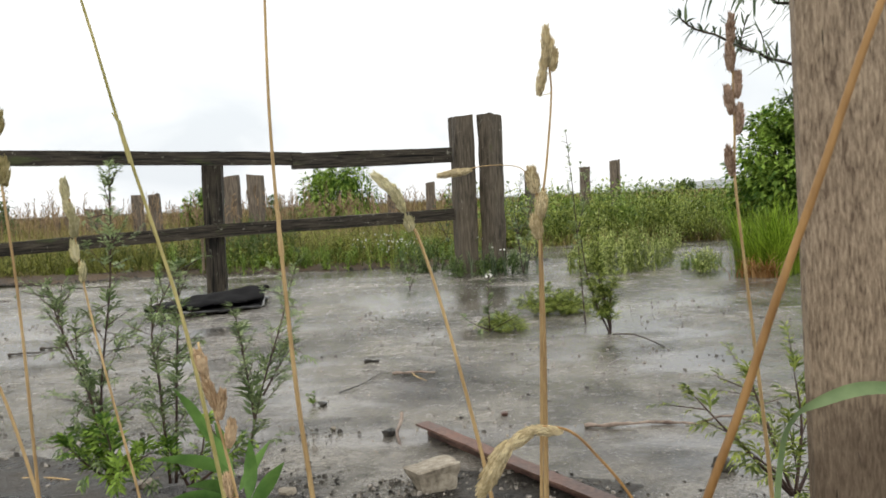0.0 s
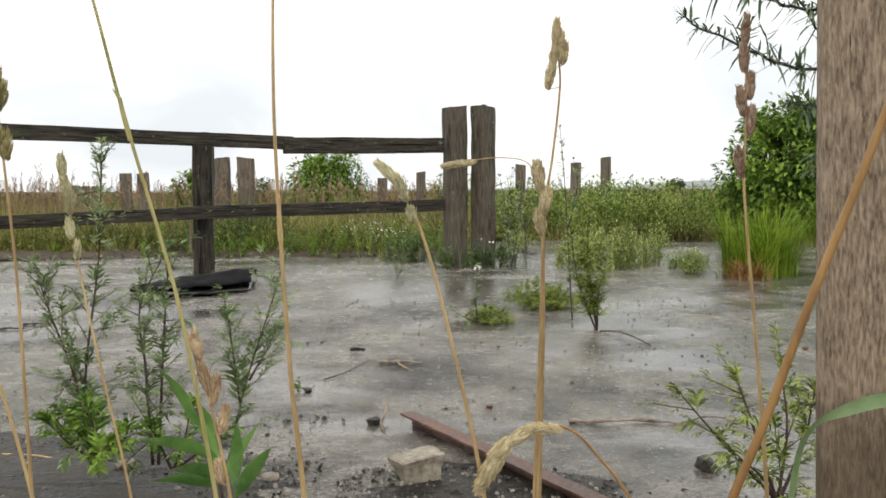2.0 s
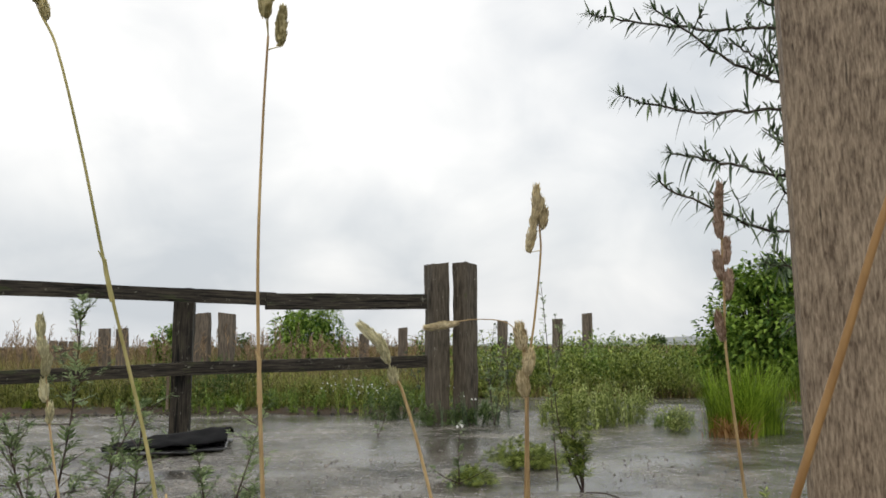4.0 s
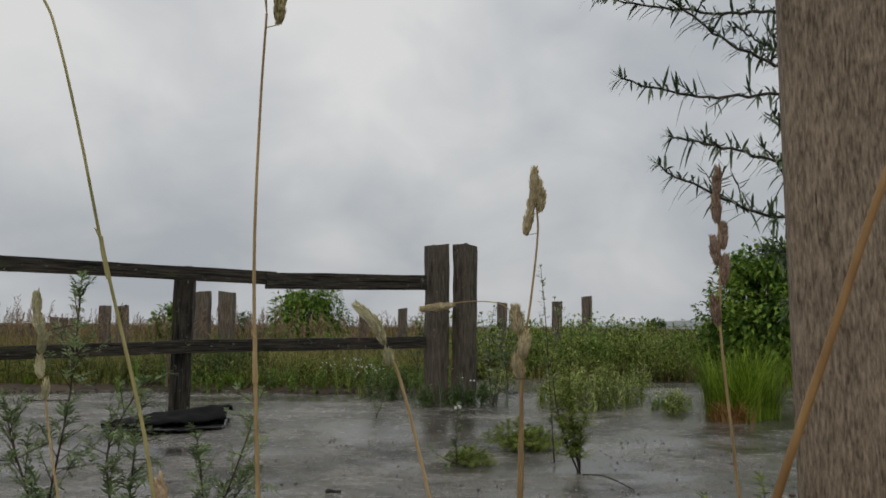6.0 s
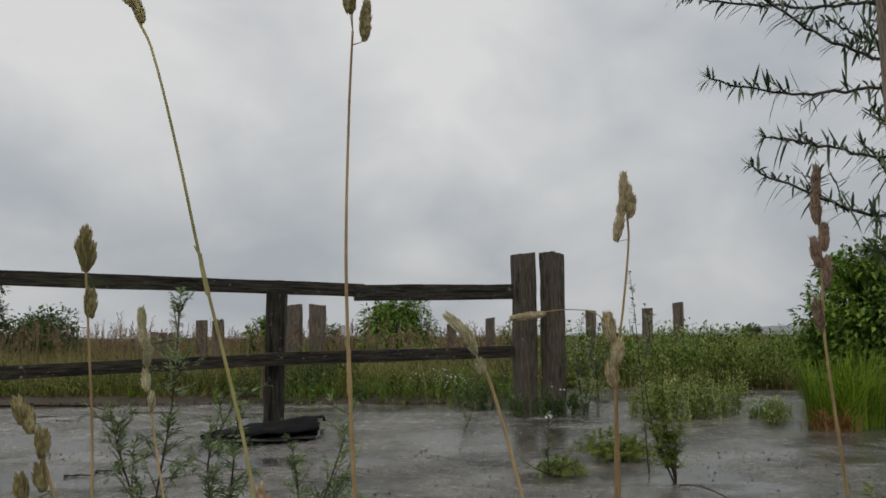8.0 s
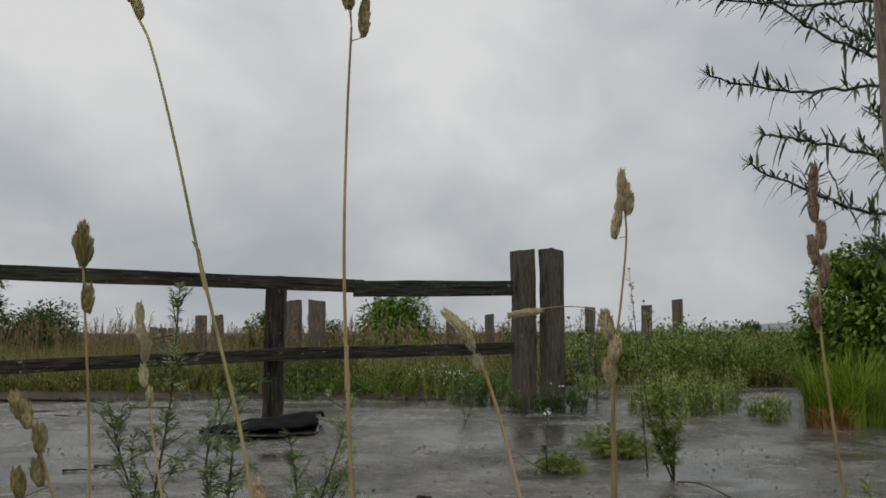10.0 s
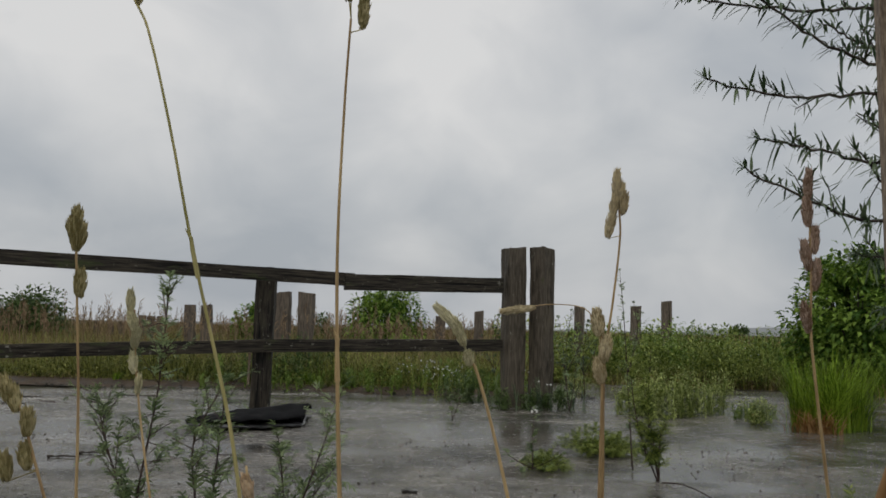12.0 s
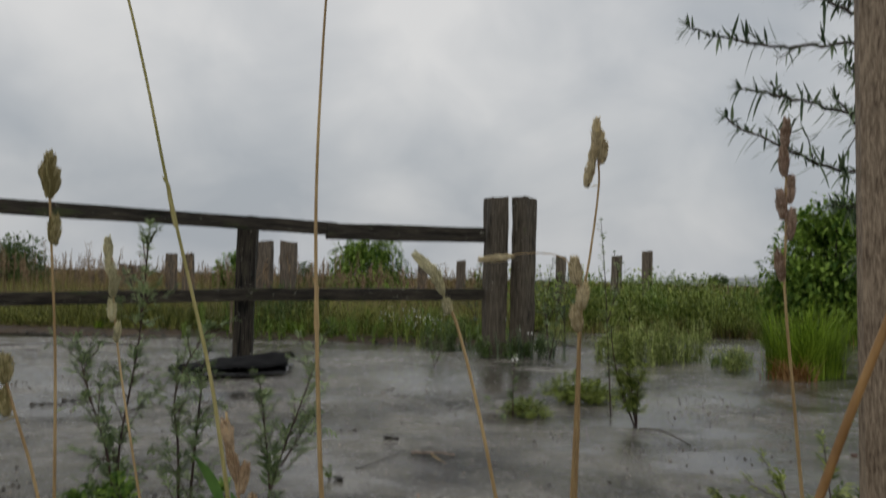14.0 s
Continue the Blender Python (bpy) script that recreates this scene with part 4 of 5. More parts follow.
for bx, by, bh in ((0.72, 9.4, 0.90), (0.95, 9.9, 0.80), (-0.05, 9.7, 0.84)):
    weed("dry_weed", "thin dark branching weed beside the gate posts", (bx, by, 0), [[(bx, by, 0), (bx - 0.02, by, bh * 0.5), (bx + 0.03, by, bh)], [(bx, by, bh * 0.3), (bx + 0.10, by, bh * 0.55), (bx + 0.14, by, bh * 0.8)], [(bx, by, bh * 0.25), (bx - 0.09, by, bh * 0.5), (bx - 0.15, by, bh * 0.72)]], 0.075, 0.045, M_WILLOW, 0.13, 0.005, 0.6, "thin dark weeds", 0.4)
g = Geo()
for _ in range(9):
    blossom(g, Vector((0.176, 4.420, 0.303)) + Vector((rng.uniform(-1, 1), rng.uniform(-1, 1), rng.uniform(-1, 1))) * 0.014, 0.009)
fw = [o for o in bpy.data.objects if o.name == "flowering_weed"][0]
fl = part("blossoms", g, M_PETAL, fw, "pale flower tip")
fl.location = -Vector(fw.location)


def broad_leaf(base, tip, width, label):
    """A lance-shaped leaf with a folded midrib, arching from base to tip."""
    a, b = Vector(base), Vector(tip)
    d = b - a
    s = d.cross(Vector((0, 1, 0.25))).normalized()
    n = s.cross(d).normalized()
    g = Geo()
    k = 9
    for i in range(k + 1):
        t = i / k
        w = width * math.sin(math.pi * min(1, t ** 0.8 * 0.97 + 0.03)) * 0.5
        c = a + d * t + n * d.length * 0.10 * math.sin(math.pi * t)
        g.v += [tuple(c - s * w + n * w * 0.35), tuple(c), tuple(c + s * w + n * w * 0.35)]
        if i:
            q = 3 * i
            g.f += [(q - 3, q, q + 1, q - 2), (q - 2, q + 1, q + 2, q - 1)]
    return g


wh = thing("broad_leaved_weed", "fresh green weed with pointed lance-shaped leaves", "weed", "", (-0.335, 1.250, -0.022))
WB = -Vector(wh.location)
for base, tip, wd in (((-0.362, 1.250, 0.354), (-0.401, 1.220, 0.442), 0.026), ((-0.316, 1.200, 0.320), (-0.409, 1.150, 0.359), 0.034), ((-0.311, 1.200, 0.288), (-0.365, 1.140, 0.324), 0.034), ((-0.297, 1.200, 0.280), (-0.290, 1.200, 0.370), 0.03),
                      ((-0.296, 1.200, 0.263), (-0.238, 1.180, 0.341), 0.032), ((-0.338, 1.250, 0.329), (-0.353, 1.250, 0.384), 0.024), ((-0.322, 1.220, 0.297), (-0.371, 1.240, 0.390), 0.028), ((-0.314, 1.220, 0.289), (-0.273, 1.260, 0.352), 0.022), ((-0.321, 1.200, 0.280), (-0.395, 1.160, 0.301), 0.03)):
    p = part("leaf", broad_leaf(base, tip, wd * 0.66, ""), M_DEEPLEAF, wh, "", True)
    p.location = WB
g = Geo()
g.tube(curve_points([(-0.335, 1.250, -0.024), (-0.319, 1.250, 0.152), (-0.320, 1.230, 0.252), (-0.340, 1.250, 0.329), (-0.364, 1.260, 0.377)], 12), 0.0028, 6)
p = part("stem", g, M_STALK, wh, "", True)
p.location = WB


# ---- dry grass stalks close by ----
def cluster(g, a, b, width, dens=1.0):
    """One tight bunch of spikelets along a to b."""
    a, b = Vector(a), Vector(b)
    ax = b - a
    ln = ax.length
    d = ax.normalized()
    s = d.orthogonal().normalized()
    u = d.cross(s)
    core = [a + ax * t for t in (0.0, 0.12, 0.3, 0.5, 0.72, 0.9, 1.0)]
    g.tube(core, [width * k for k in (0.08, 0.28, 0.38, 0.40, 0.32, 0.17, 0.05)], 9)
    for _ in range(int(330 * dens * max(0.5, ln / 0.03))):
        t = rng.random()
        w = width * 0.5 * (math.sin(math.pi * (0.12 + 0.80 * t)) ** 0.7) * rng.uniform(0.66, 1.0)
        an = rng.uniform(0, 2 * math.pi)
        o = s * math.cos(an) + u * math.sin(an)
        g.spikelet(a + ax * t * 0.88 + o * w * 0.86 - d * 0.001, d + o * rng.uniform(0.0, 0.36), rng.uniform(0.0035, 0.0066), rng.uniform(0.0009, 0.0016))


def stalk(label, pts, r0, r1, clusters, m_stem=None, m_seed=None, node=None):
    """A grass stalk rooted in the ground: pts from the head down; clusters of (from, to, width)."""
    m_stem, m_seed = m_stem or M_STRAW, m_seed or M_SEED
    pts = [Vector(p) for p in pts]
    low = pts[-1]
    slope = (low.x - pts[-2].x) / min(low.z - pts[-2].z, -0.005)
    root = Vector((low.x - slope * low.z * 0.75, low.y + 0.01, -0.01))
    st = thing("grass_stalk", label, "grass stalk", "dry grass stalks", root)
    knee = low.lerp(root, 0.35)
    c = [p - root for p in curve_points(pts + [knee, root], 44)]
    n = len(c)
    g = Geo()
    top = c[0].z
    g.tube(c, [r1 + (r0 - r1) * max(0.0, min(1.15, (top - q.z) / (top + root.z - low.z + 0.02))) ** 1.4 for q in c], 8)
    part("stem", g, m_stem, st, "", True)
    if clusters:
        h = Geo()
        for a, b, w in clusters:
            cluster(h, Vector(a) - root, Vector(b) - root, w)
            near_c = min(c, key=lambda q: (q - (Vector(a) - root)).length)
            h.tube([near_c, Vector(a) - root, (Vector(a) + Vector(b)) / 2 - root], [r1 * 0.6, r1 * 0.5, r1 * 0.3], 5, False)
        part("seed_head", h, m_seed, st)
    if node:
        q = Geo()
        p = Vector(node) - root
        i = min(range(n), key=lambda j: (c[j] - p).length)
        d = (c[max(i - 1, 0)] - c[min(i + 1, n - 1)]).normalized()
        q.tube([c[i] - d * 0.030, c[i] - d * 0.006, c[i] + d * 0.004 + Vector((0.001, -0.001, 0)), c[i] + d * 0.012 + Vector((-0.0025, -0.001, 0))], [r0 * 1.05, r1 + 0.0008, r1 + 0.0005, 0.0003], 7, False)
        part("sheath", q, m_stem, st, "dry leaf sheath")
    return st


stalk("dry straw-coloured grass stalk with a plump green-brown head", [(-0.2110, 0.420, 0.735), (-0.2090, 0.420, 0.709), (-0.2050, 0.420, 0.653), (-0.2020, 0.420, 0.552)], 0.0010, 0.0006,
      [((-0.2110, 0.420, 0.734), (-0.2120, 0.420, 0.757), 0.0075), ((-0.2100, 0.420, 0.735), (-0.2090, 0.420, 0.748), 0.006), ((-0.2120, 0.420, 0.738), (-0.2150, 0.420, 0.748), 0.004), ((-0.2080, 0.420, 0.711), (-0.2080, 0.420, 0.724), 0.006)], M_STRAW, M_SEEDGREEN)
stalk("long leaning grass stalk, green below and straw above", [(-0.3160, 0.700, 0.975), (-0.3020, 0.700, 0.948), (-0.2780, 0.700, 0.862), (-0.2550, 0.700, 0.765), (-0.2360, 0.700, 0.694), (-0.2170, 0.700, 0.622), (-0.2050, 0.700, 0.560), (-0.1880, 0.700, 0.454)], 0.0020, 0.0011,
      [((-0.3100, 0.700, 0.968), (-0.3160, 0.700, 0.990), 0.009), ((-0.3150, 0.700, 0.982), (-0.3300, 0.700, 0.998), 0.009), ((-0.3240, 0.700, 0.992), (-0.3460, 0.700, 1.004), 0.008)], M_GREENSTRAW, M_SEEDGREEN, (-0.2550, 0.700, 0.765))
stalk("tall upright grass stalk with a forked seed head", [(-0.1280, 0.700, 0.955), (-0.1310, 0.700, 0.883), (-0.1330, 0.700, 0.768), (-0.1300, 0.700, 0.668), (-0.1230, 0.700, 0.539), (-0.1150, 0.700, 0.454)], 0.0023, 0.0010,
      [((-0.1300, 0.700, 0.970), (-0.1320, 0.700, 1.000), 0.013), ((-0.1180, 0.700, 0.946), (-0.1160, 0.700, 0.983), 0.011), ((-0.1290, 0.700, 0.981), (-0.1240, 0.700, 1.003), 0.01)], M_STRAW, M_SEEDGREEN, (-0.1290, 0.700, 0.686))
stalk("short pale grass stalk with a nodding cream seed head", [(-0.0260, 0.700, 0.681), (-0.0170, 0.700, 0.664), (0.0000, 0.700, 0.604), (0.0170, 0.700, 0.530), (0.0320, 0.700, 0.454)], 0.0019, 0.0012,
      [((-0.0320, 0.700, 0.699), (-0.0530, 0.700, 0.719), 0.0090), ((-0.0280, 0.700, 0.686), (-0.0370, 0.700, 0.709), 0.0090), ((-0.0230, 0.700, 0.670), (-0.0250, 0.700, 0.681), 0.0091)], M_STRAW, M_SEEDPALE)
stalk("dry double grass stalk with a tall buff seed head", [(0.0940, 0.700, 0.800), (0.0950, 0.700, 0.776), (0.0890, 0.700, 0.720), (0.0830, 0.700, 0.677), (0.0820, 0.700, 0.576), (0.0790, 0.700, 0.454)], 0.0019, 0.0008,
      [((0.0916, 0.700, 0.8070), (0.0926, 0.700, 0.8300), 0.0075), ((0.0850, 0.700, 0.7740), (0.0895, 0.700, 0.7970), 0.0080), ((0.0885, 0.700, 0.7910), (0.0925, 0.700, 0.8140), 0.0078), ((0.0965, 0.700, 0.7930), (0.0994, 0.700, 0.8100), 0.0076), ((0.0945, 0.700, 0.8030), (0.0965, 0.700, 0.8190), 0.0060)], M_STRAW, M_SEED)
stalk("dry grass stalk bearing pale bunched seed clusters", [(0.0780, 0.680, 0.709), (0.0790, 0.680, 0.660), (0.0770, 0.680, 0.571), (0.0730, 0.680, 0.461)], 0.0015, 0.0010,
      [((0.0790, 0.680, 0.660), (0.0750, 0.680, 0.680), 0.0112), ((0.0800, 0.680, 0.676), (0.0830, 0.680, 0.698), 0.0106), ((0.0770, 0.680, 0.696), (0.0740, 0.680, 0.718), 0.0112)], M_STRAW, M_SEED)
stalk("reddish grass stalk with stacked oval seed clusters", [(0.2080, 0.600, 0.7930), (0.2085, 0.600, 0.7670), (0.2085, 0.600, 0.7320), (0.2080, 0.600, 0.6990), (0.2150, 0.600, 0.622), (0.2270, 0.600, 0.493)], 0.0016, 0.0008,
      [((0.2070, 0.600, 0.7915), (0.2082, 0.600, 0.8130), 0.0061), ((0.2074, 0.600, 0.7730), (0.2059, 0.600, 0.7935), 0.0066), ((0.2110, 0.600, 0.7550), (0.2117, 0.600, 0.7740), 0.0066), ((0.2070, 0.600, 0.7440), (0.2039, 0.600, 0.7650), 0.0066), ((0.2110, 0.600, 0.7300), (0.2129, 0.600, 0.7520), 0.0069), ((0.2065, 0.600, 0.7020), (0.2032, 0.600, 0.7230), 0.0062)], M_STRAW, M_SEEDRED)
stalk("thick bare straw leaning past the fence post", [(0.145, 0.250, 0.762), (0.132, 0.250, 0.730), (0.120, 0.250, 0.697), (0.107, 0.250, 0.663), (0.095, 0.250, 0.629), (0.082, 0.250, 0.595)], 0.00145, 0.00125, [], M_OLDSTRAW)
stalk("bent grass stalk with a broken pale seed head", [(0.028, 0.500, 0.539), (0.040, 0.500, 0.550), (0.056, 0.500, 0.558), (0.075, 0.500, 0.555), (0.091, 0.500, 0.539), (0.106, 0.500, 0.520), (0.118, 0.500, 0.498)], 0.0012, 0.0008,
      [((0.037, 0.500, 0.548), (0.019, 0.500, 0.516), 0.012), ((0.040, 0.500, 0.550), (0.027, 0.500, 0.535), 0.011), ((0.054, 0.500, 0.557), (0.038, 0.500, 0.547), 0.008), ((0.071, 0.500, 0.555), (0.050, 0.500, 0.557), 0.006)], M_OLDSTRAW, M_SEED)
stalk("pale thin grass stalk with drooping cream clusters", [(-0.300, 0.700, 0.709), (-0.297, 0.700, 0.668), (-0.289, 0.700, 0.613), (-0.275, 0.700, 0.539), (-0.258, 0.700, 0.454)], 0.0013, 0.0008,
      [((-0.3030, 0.700, 0.707), (-0.3045, 0.700, 0.726), 0.0072), ((-0.2985, 0.700, 0.690), (-0.3035, 0.700, 0.709), 0.0080), ((-0.2990, 0.700, 0.677), (-0.2965, 0.700, 0.695), 0.0078), ((-0.2975, 0.700, 0.657), (-0.3000, 0.700, 0.675), 0.0074), ((-0.2940, 0.700, 0.640), (-0.2930, 0.700, 0.656), 0.0060)], M_STRAW, M_SEEDPALE)
stalk("dry pinkish grass stalk with loose husks", [(-0.178, 0.620, 0.599), (-0.172, 0.620, 0.562), (-0.163, 0.620, 0.520), (-0.156, 0.620, 0.482)], 0.0014, 0.0009,
      [((-0.174, 0.620, 0.574), (-0.179, 0.620, 0.594), 0.009), ((-0.168, 0.620, 0.549), (-0.176, 0.620, 0.578), 0.008), ((-0.166, 0.620, 0.541), (-0.162, 0.620, 0.564), 0.008), ((-0.160, 0.620, 0.520), (-0.156, 0.620, 0.542), 0.0085), ((-0.161, 0.620, 0.483), (-0.163, 0.620, 0.502), 0.008)], M_STRAW, M_HUSK)
stalk("leaning grass stalk with green-brown seed clusters", [(-0.284, 0.500, 0.658), (-0.276, 0.500, 0.638), (-0.267, 0.500, 0.612), (-0.256, 0.500, 0.580), (-0.242, 0.500, 0.524)], 0.0012, 0.0008,
      [((-0.287, 0.500, 0.651), (-0.291, 0.500, 0.666), 0.009), ((-0.282, 0.500, 0.645), (-0.285, 0.500, 0.661), 0.008), ((-0.274, 0.500, 0.631), (-0.275, 0.500, 0.648), 0.009), ((-0.273, 0.500, 0.612), (-0.276, 0.500, 0.628), 0.009), ((-0.285, 0.500, 0.605), (-0.288, 0.500, 0.622), 0.009)], M_STRAW, M_SEEDGREEN)
stalk("wispy grass stem bent level with a thin cream head", [(0.0000, 0.720, 0.713), (0.0200, 0.720, 0.718), (0.0500, 0.720, 0.721), (0.0730, 0.720, 0.715), (0.0820, 0.720, 0.686), (0.0830, 0.720, 0.601), (0.0790, 0.720, 0.447)], 0.0007, 0.0004,
      [((0.0290, 0.720, 0.718), (-0.0010, 0.720, 0.714), 0.0055), ((0.0270, 0.720, 0.717), (0.0100, 0.720, 0.715), 0.0045)], M_STRAW, M_SEED)

# a long green grass leaf curling across the post
lf = thing("grass_leaf", "curved green grass blade resting against the fence post", "grass leaf", "", (0.188, 0.440, -0.008))
g = Geo()
c = curve_points([(0.188, 0.440, -0.008), (0.148, 0.360, 0.420), (0.130, 0.320, 0.564), (0.129, 0.310, 0.598), (0.130, 0.300, 0.612), (0.135, 0.290, 0.620), (0.150, 0.290, 0.624), (0.173, 0.290, 0.622)], 48)
for i, q in enumerate(c):
    t = i / (len(c) - 1)
    w = 0.0008 + 0.0016 * max(0.0, math.sin(math.pi * (t - 0.62) / 0.42)) if t > 0.62 else 0.0008 + 0.0004 * max(0.0, math.sin(math.pi * min(1.0, t / 0.55)))
    q = q - Vector(lf.location)
    d = (c[min(i + 1, len(c) - 1)] - c[max(i - 1, 0)]).normalized()
    s = d.cross(Vector((0.2, 1, -0.5))).normalized()
    g.v += [tuple(q - s * w + Vector((0, -w * 0.5, 0))), tuple(q), tuple(q + s * w + Vector((0, -w * 0.5, 0)))]
    if i:
        k = 3 * i
        g.f += [(k - 3, k, k + 1, k - 2), (k - 2, k + 1, k + 2, k - 1)]
part("blade", g, M_BLADE, lf, "", True)


# ---- narrow-leaved shrub behind the post ----
TR = (0.98, 1.55)
shrub = thing("narrow_leaved_shrub", "grey-green shrub with long narrow willow-like leaves", "shrub", at=(TR[0], TR[1], 0))
tb = Vector((TR[0], TR[1], 0))
g = Geo()
g.tube(curve_points([(0, 0, -0.05), (0.02, 0.01, 0.5), (-0.02, 0.0, 1.0), (0.03, 0.02, 1.6), (0.05, 0.0, 2.1)], 16), [0.022 - 0.001 * i for i in range(17)], 8)
part("trunk", g, M_BARK, shrub, "", True)


def bough(pts, rise, leaf=0.042, step=0.019, r0=0.004):
    pts = [Vector(p) for p in pts]
    start = Vector((0, 0, max(0.2, pts[-1].z - rise)))
    c = curve_points([p - tb for p in pts] + [start + Vector((0.01, 0, 0))], 34)
    c = [q + rand_dir() * 0.0028 for q in c]
    n = len(c)
    g, lv = Geo(), Geo()
    g.tube(c, [0.0014 + (r0 - 0.0014) * i / n for i in range(n)], 6)
    length = sum((c[i + 1] - c[i]).length for i in range(n - 1))
    m = int(length / step)
    for k in range(m):
        t = (k + 0.7 * rng.random()) / m * 0.96
        i = min(n - 2, int(t * (n - 1)))
        p = c[i].lerp(c[i + 1], t * (n - 1) - i)
        ax = (c[i] - c[i + 1]).normalized()
        young = 0.5 + 0.5 * min(1, t * 7)
        for _ in range(rng.randint(1, 3)):
            o = rand_dir()
            o = (o - ax * o.dot(ax)).normalized()
            narrow(lv, p, o * rng.uniform(0.6, 1.0) + ax * rng.uniform(0.1, 0.9), leaf * rng.uniform(0.6, 1.1) * young, 0.0048)
        for _ in range(rng.randint(3, 6)):
            narrow(lv, p + ax * rng.uniform(-0.003, 0.003), rand_dir(0.3) + ax * rng.uniform(0.2, 0.9), leaf * rng.uniform(0.22, 0.42), 0.0034)
        if rng.random() < 0.22 and t > 0.15:
            o = rand_dir(0.5)
            e = p + (o + ax * 0.8).normalized() * leaf * rng.uniform(0.8, 1.7)
            g.tube([p, e], [0.0012, 0.0008], 4, False)
            for j in range(12):
                narrow(lv, p.lerp(e, (j + 1) / 12), rand_dir() * 0.9 + (e - p).normalized() * 0.8, leaf * rng.uniform(0.3, 0.6), 0.0036)
    for _ in range(14):
        narrow(lv, c[0], (c[0] - c[2]).normalized() + rand_dir() * 0.75, leaf * 0.6, 0.0034)
    b = part("bough", g, M_BARK, shrub, "", True)
    part("leaves", lv, M_WILLOW, b)


def narrow(g, p, d, size, width):
    """A long narrow leaf that curls downwards."""
    d = Vector(d).normalized()
    s = d.cross(Vector((0, 0, 1)))
    s = s.normalized() if s.length > 1e-3 else Vector((1, 0, 0))
    sag = rng.uniform(-0.35, 0.8)
    k = len(g.v)
    for t, w in ((0, 0.25), (0.33, 1), (0.7, 0.75)):
        q = p + d * size * t - Vector((0, 0, size * sag * t * t))
        g.v += [tuple(q - s * width * w / 2), tuple(q + s * width * w / 2 + Vector((0, 0, width * 0.2)))]
    g.v.append(tuple(p + d * size - Vector((0, 0, size * sag))))
    g.f += [(k, k + 1, k + 3, k + 2), (k + 2, k + 3, k + 5, k + 4), (k + 4, k + 5, k + 6)]


bough([(0.303, 1.300, 1.077), (0.426, 1.320, 1.060), (0.564, 1.350, 1.072), (0.693, 1.400, 1.097)], 0.12)
bough([(0.259, 1.300, 1.208), (0.439, 1.340, 1.202), (0.636, 1.400, 1.213)], 0.15)
bough([(0.349, 1.250, 1.198), (0.459, 1.300, 1.145), (0.573, 1.350, 1.116), (0.675, 1.400, 1.101)], 0.2)
bough([(0.512, 1.400, 1.201), (0.602, 1.420, 1.164), (0.698, 1.450, 1.161)], 0.2)
bough([(0.380, 1.300, 0.991), (0.462, 1.320, 0.979), (0.576, 1.360, 0.968), (0.696, 1.400, 0.987)], 0.12)
bough([(0.355, 1.280, 0.938), (0.431, 1.300, 0.908), (0.501, 1.330, 0.886), (0.592, 1.380, 0.877), (0.691, 1.420, 0.883)], 0.12)
bough([(0.536, 1.360, 0.827), (0.593, 1.380, 0.820), (0.693, 1.420, 0.833)], 0.2, 0.04)
bough([(0.603, 1.420, 0.746), (0.672, 1.450, 0.756), (0.752, 1.480, 0.795)], 0.2, 0.04)
bough([(0.553, 1.380, 0.991), (0.599, 1.400, 0.942), (0.654, 1.420, 0.892), (0.725, 1.450, 0.877)], 0.2)
bough([(0.503, 1.380, 1.292), (0.590, 1.400, 1.266), (0.713, 1.450, 1.260)], 0.2)
bough([(0.562, 1.360, 1.038), (0.624, 1.400, 1.004), (0.722, 1.450, 0.969)], 0.2)


# ---- clutter on the wet ground ----
def rock(name, at, size, material, label, seed, category="stone", rough=0.22, cuts=2):
    bm = bmesh.new()
    r = random.Random(seed)
    for _ in range(15):
        d = Vector((r.gauss(0, 1), r.gauss(0, 1), r.gauss(0, 1))).normalized()
        q = Vector([math.copysign(abs(c) ** 0.45, c) for c in d]) * 0.5 * r.uniform(0.86, 1.04)
        bm.verts.new((q.x * size[0], q.y * size[1], q.z * size[2] * (1 + 0.35 * q.x)))
    hull = bmesh.ops.convex_hull(bm, input=bm.verts)
    bmesh.ops.delete(bm, geom=list(set(g for g in hull["geom_interior"] if isinstance(g, bmesh.types.BMVert))), context="VERTS")
    bmesh.ops.bevel(bm, geom=list(bm.edges), offset=min(size) * 0.025, segments=1, affect="EDGES")
    low = min(v.co.z for v in bm.verts)
    for v in bm.verts:
        v.co.z -= low + size[2] * 0.06
    me = bpy.data.meshes.new(name)
    bm.to_mesh(me)
    bm.free()
    me.materials.append(material)
    ob = new(name, me)
    ob.location = (at[0], at[1], 0)
    ob.rotation_euler = (0, 0, seed * 1.3)
    return tagged(ob, label, category)


def block(name, at, size, turn, material, label, seed):
    """A broken squared stone: a tapered, tilted block with chipped edges."""
    bm = bmesh.new()
    bmesh.ops.create_cube(bm, size=1.0)
    for v in bm.verts:
        if v.co.z > 0:
            v.co.z += 0.20 * v.co.x - 0.16 * v.co.y
        else:
            v.co.x, v.co.y = v.co.x * 0.70 + 0.05, v.co.y * 0.66
    bmesh.ops.bevel(bm, geom=list(bm.edges), offset=0.05, segments=1, affect="EDGES")
    bmesh.ops.subdivide_edges(bm, edges=list(bm.edges), cuts=3, use_grid_fill=True)
    for v in bm.verts:
        q = v.co.copy()
        v.co += q.normalized() * (0.07 * noise.noise(q * 2.6 + Vector((seed, 0, 0))) + 0.025 * noise.noise(q * 9))
        v.co = Vector((v.co.x * size[0], v.co.y * size[1], (v.co.z + 0.47) * size[2]))
    me = bpy.data.meshes.new(name)
    bm.to_mesh(me)
    bm.free()
    me.materials.append(material)
    ob = new(name, me)
    ob.matrix_basis = pose(at[0], at[1], -0.003, 0, 0, turn)
    return tagged(ob, label, "stone")


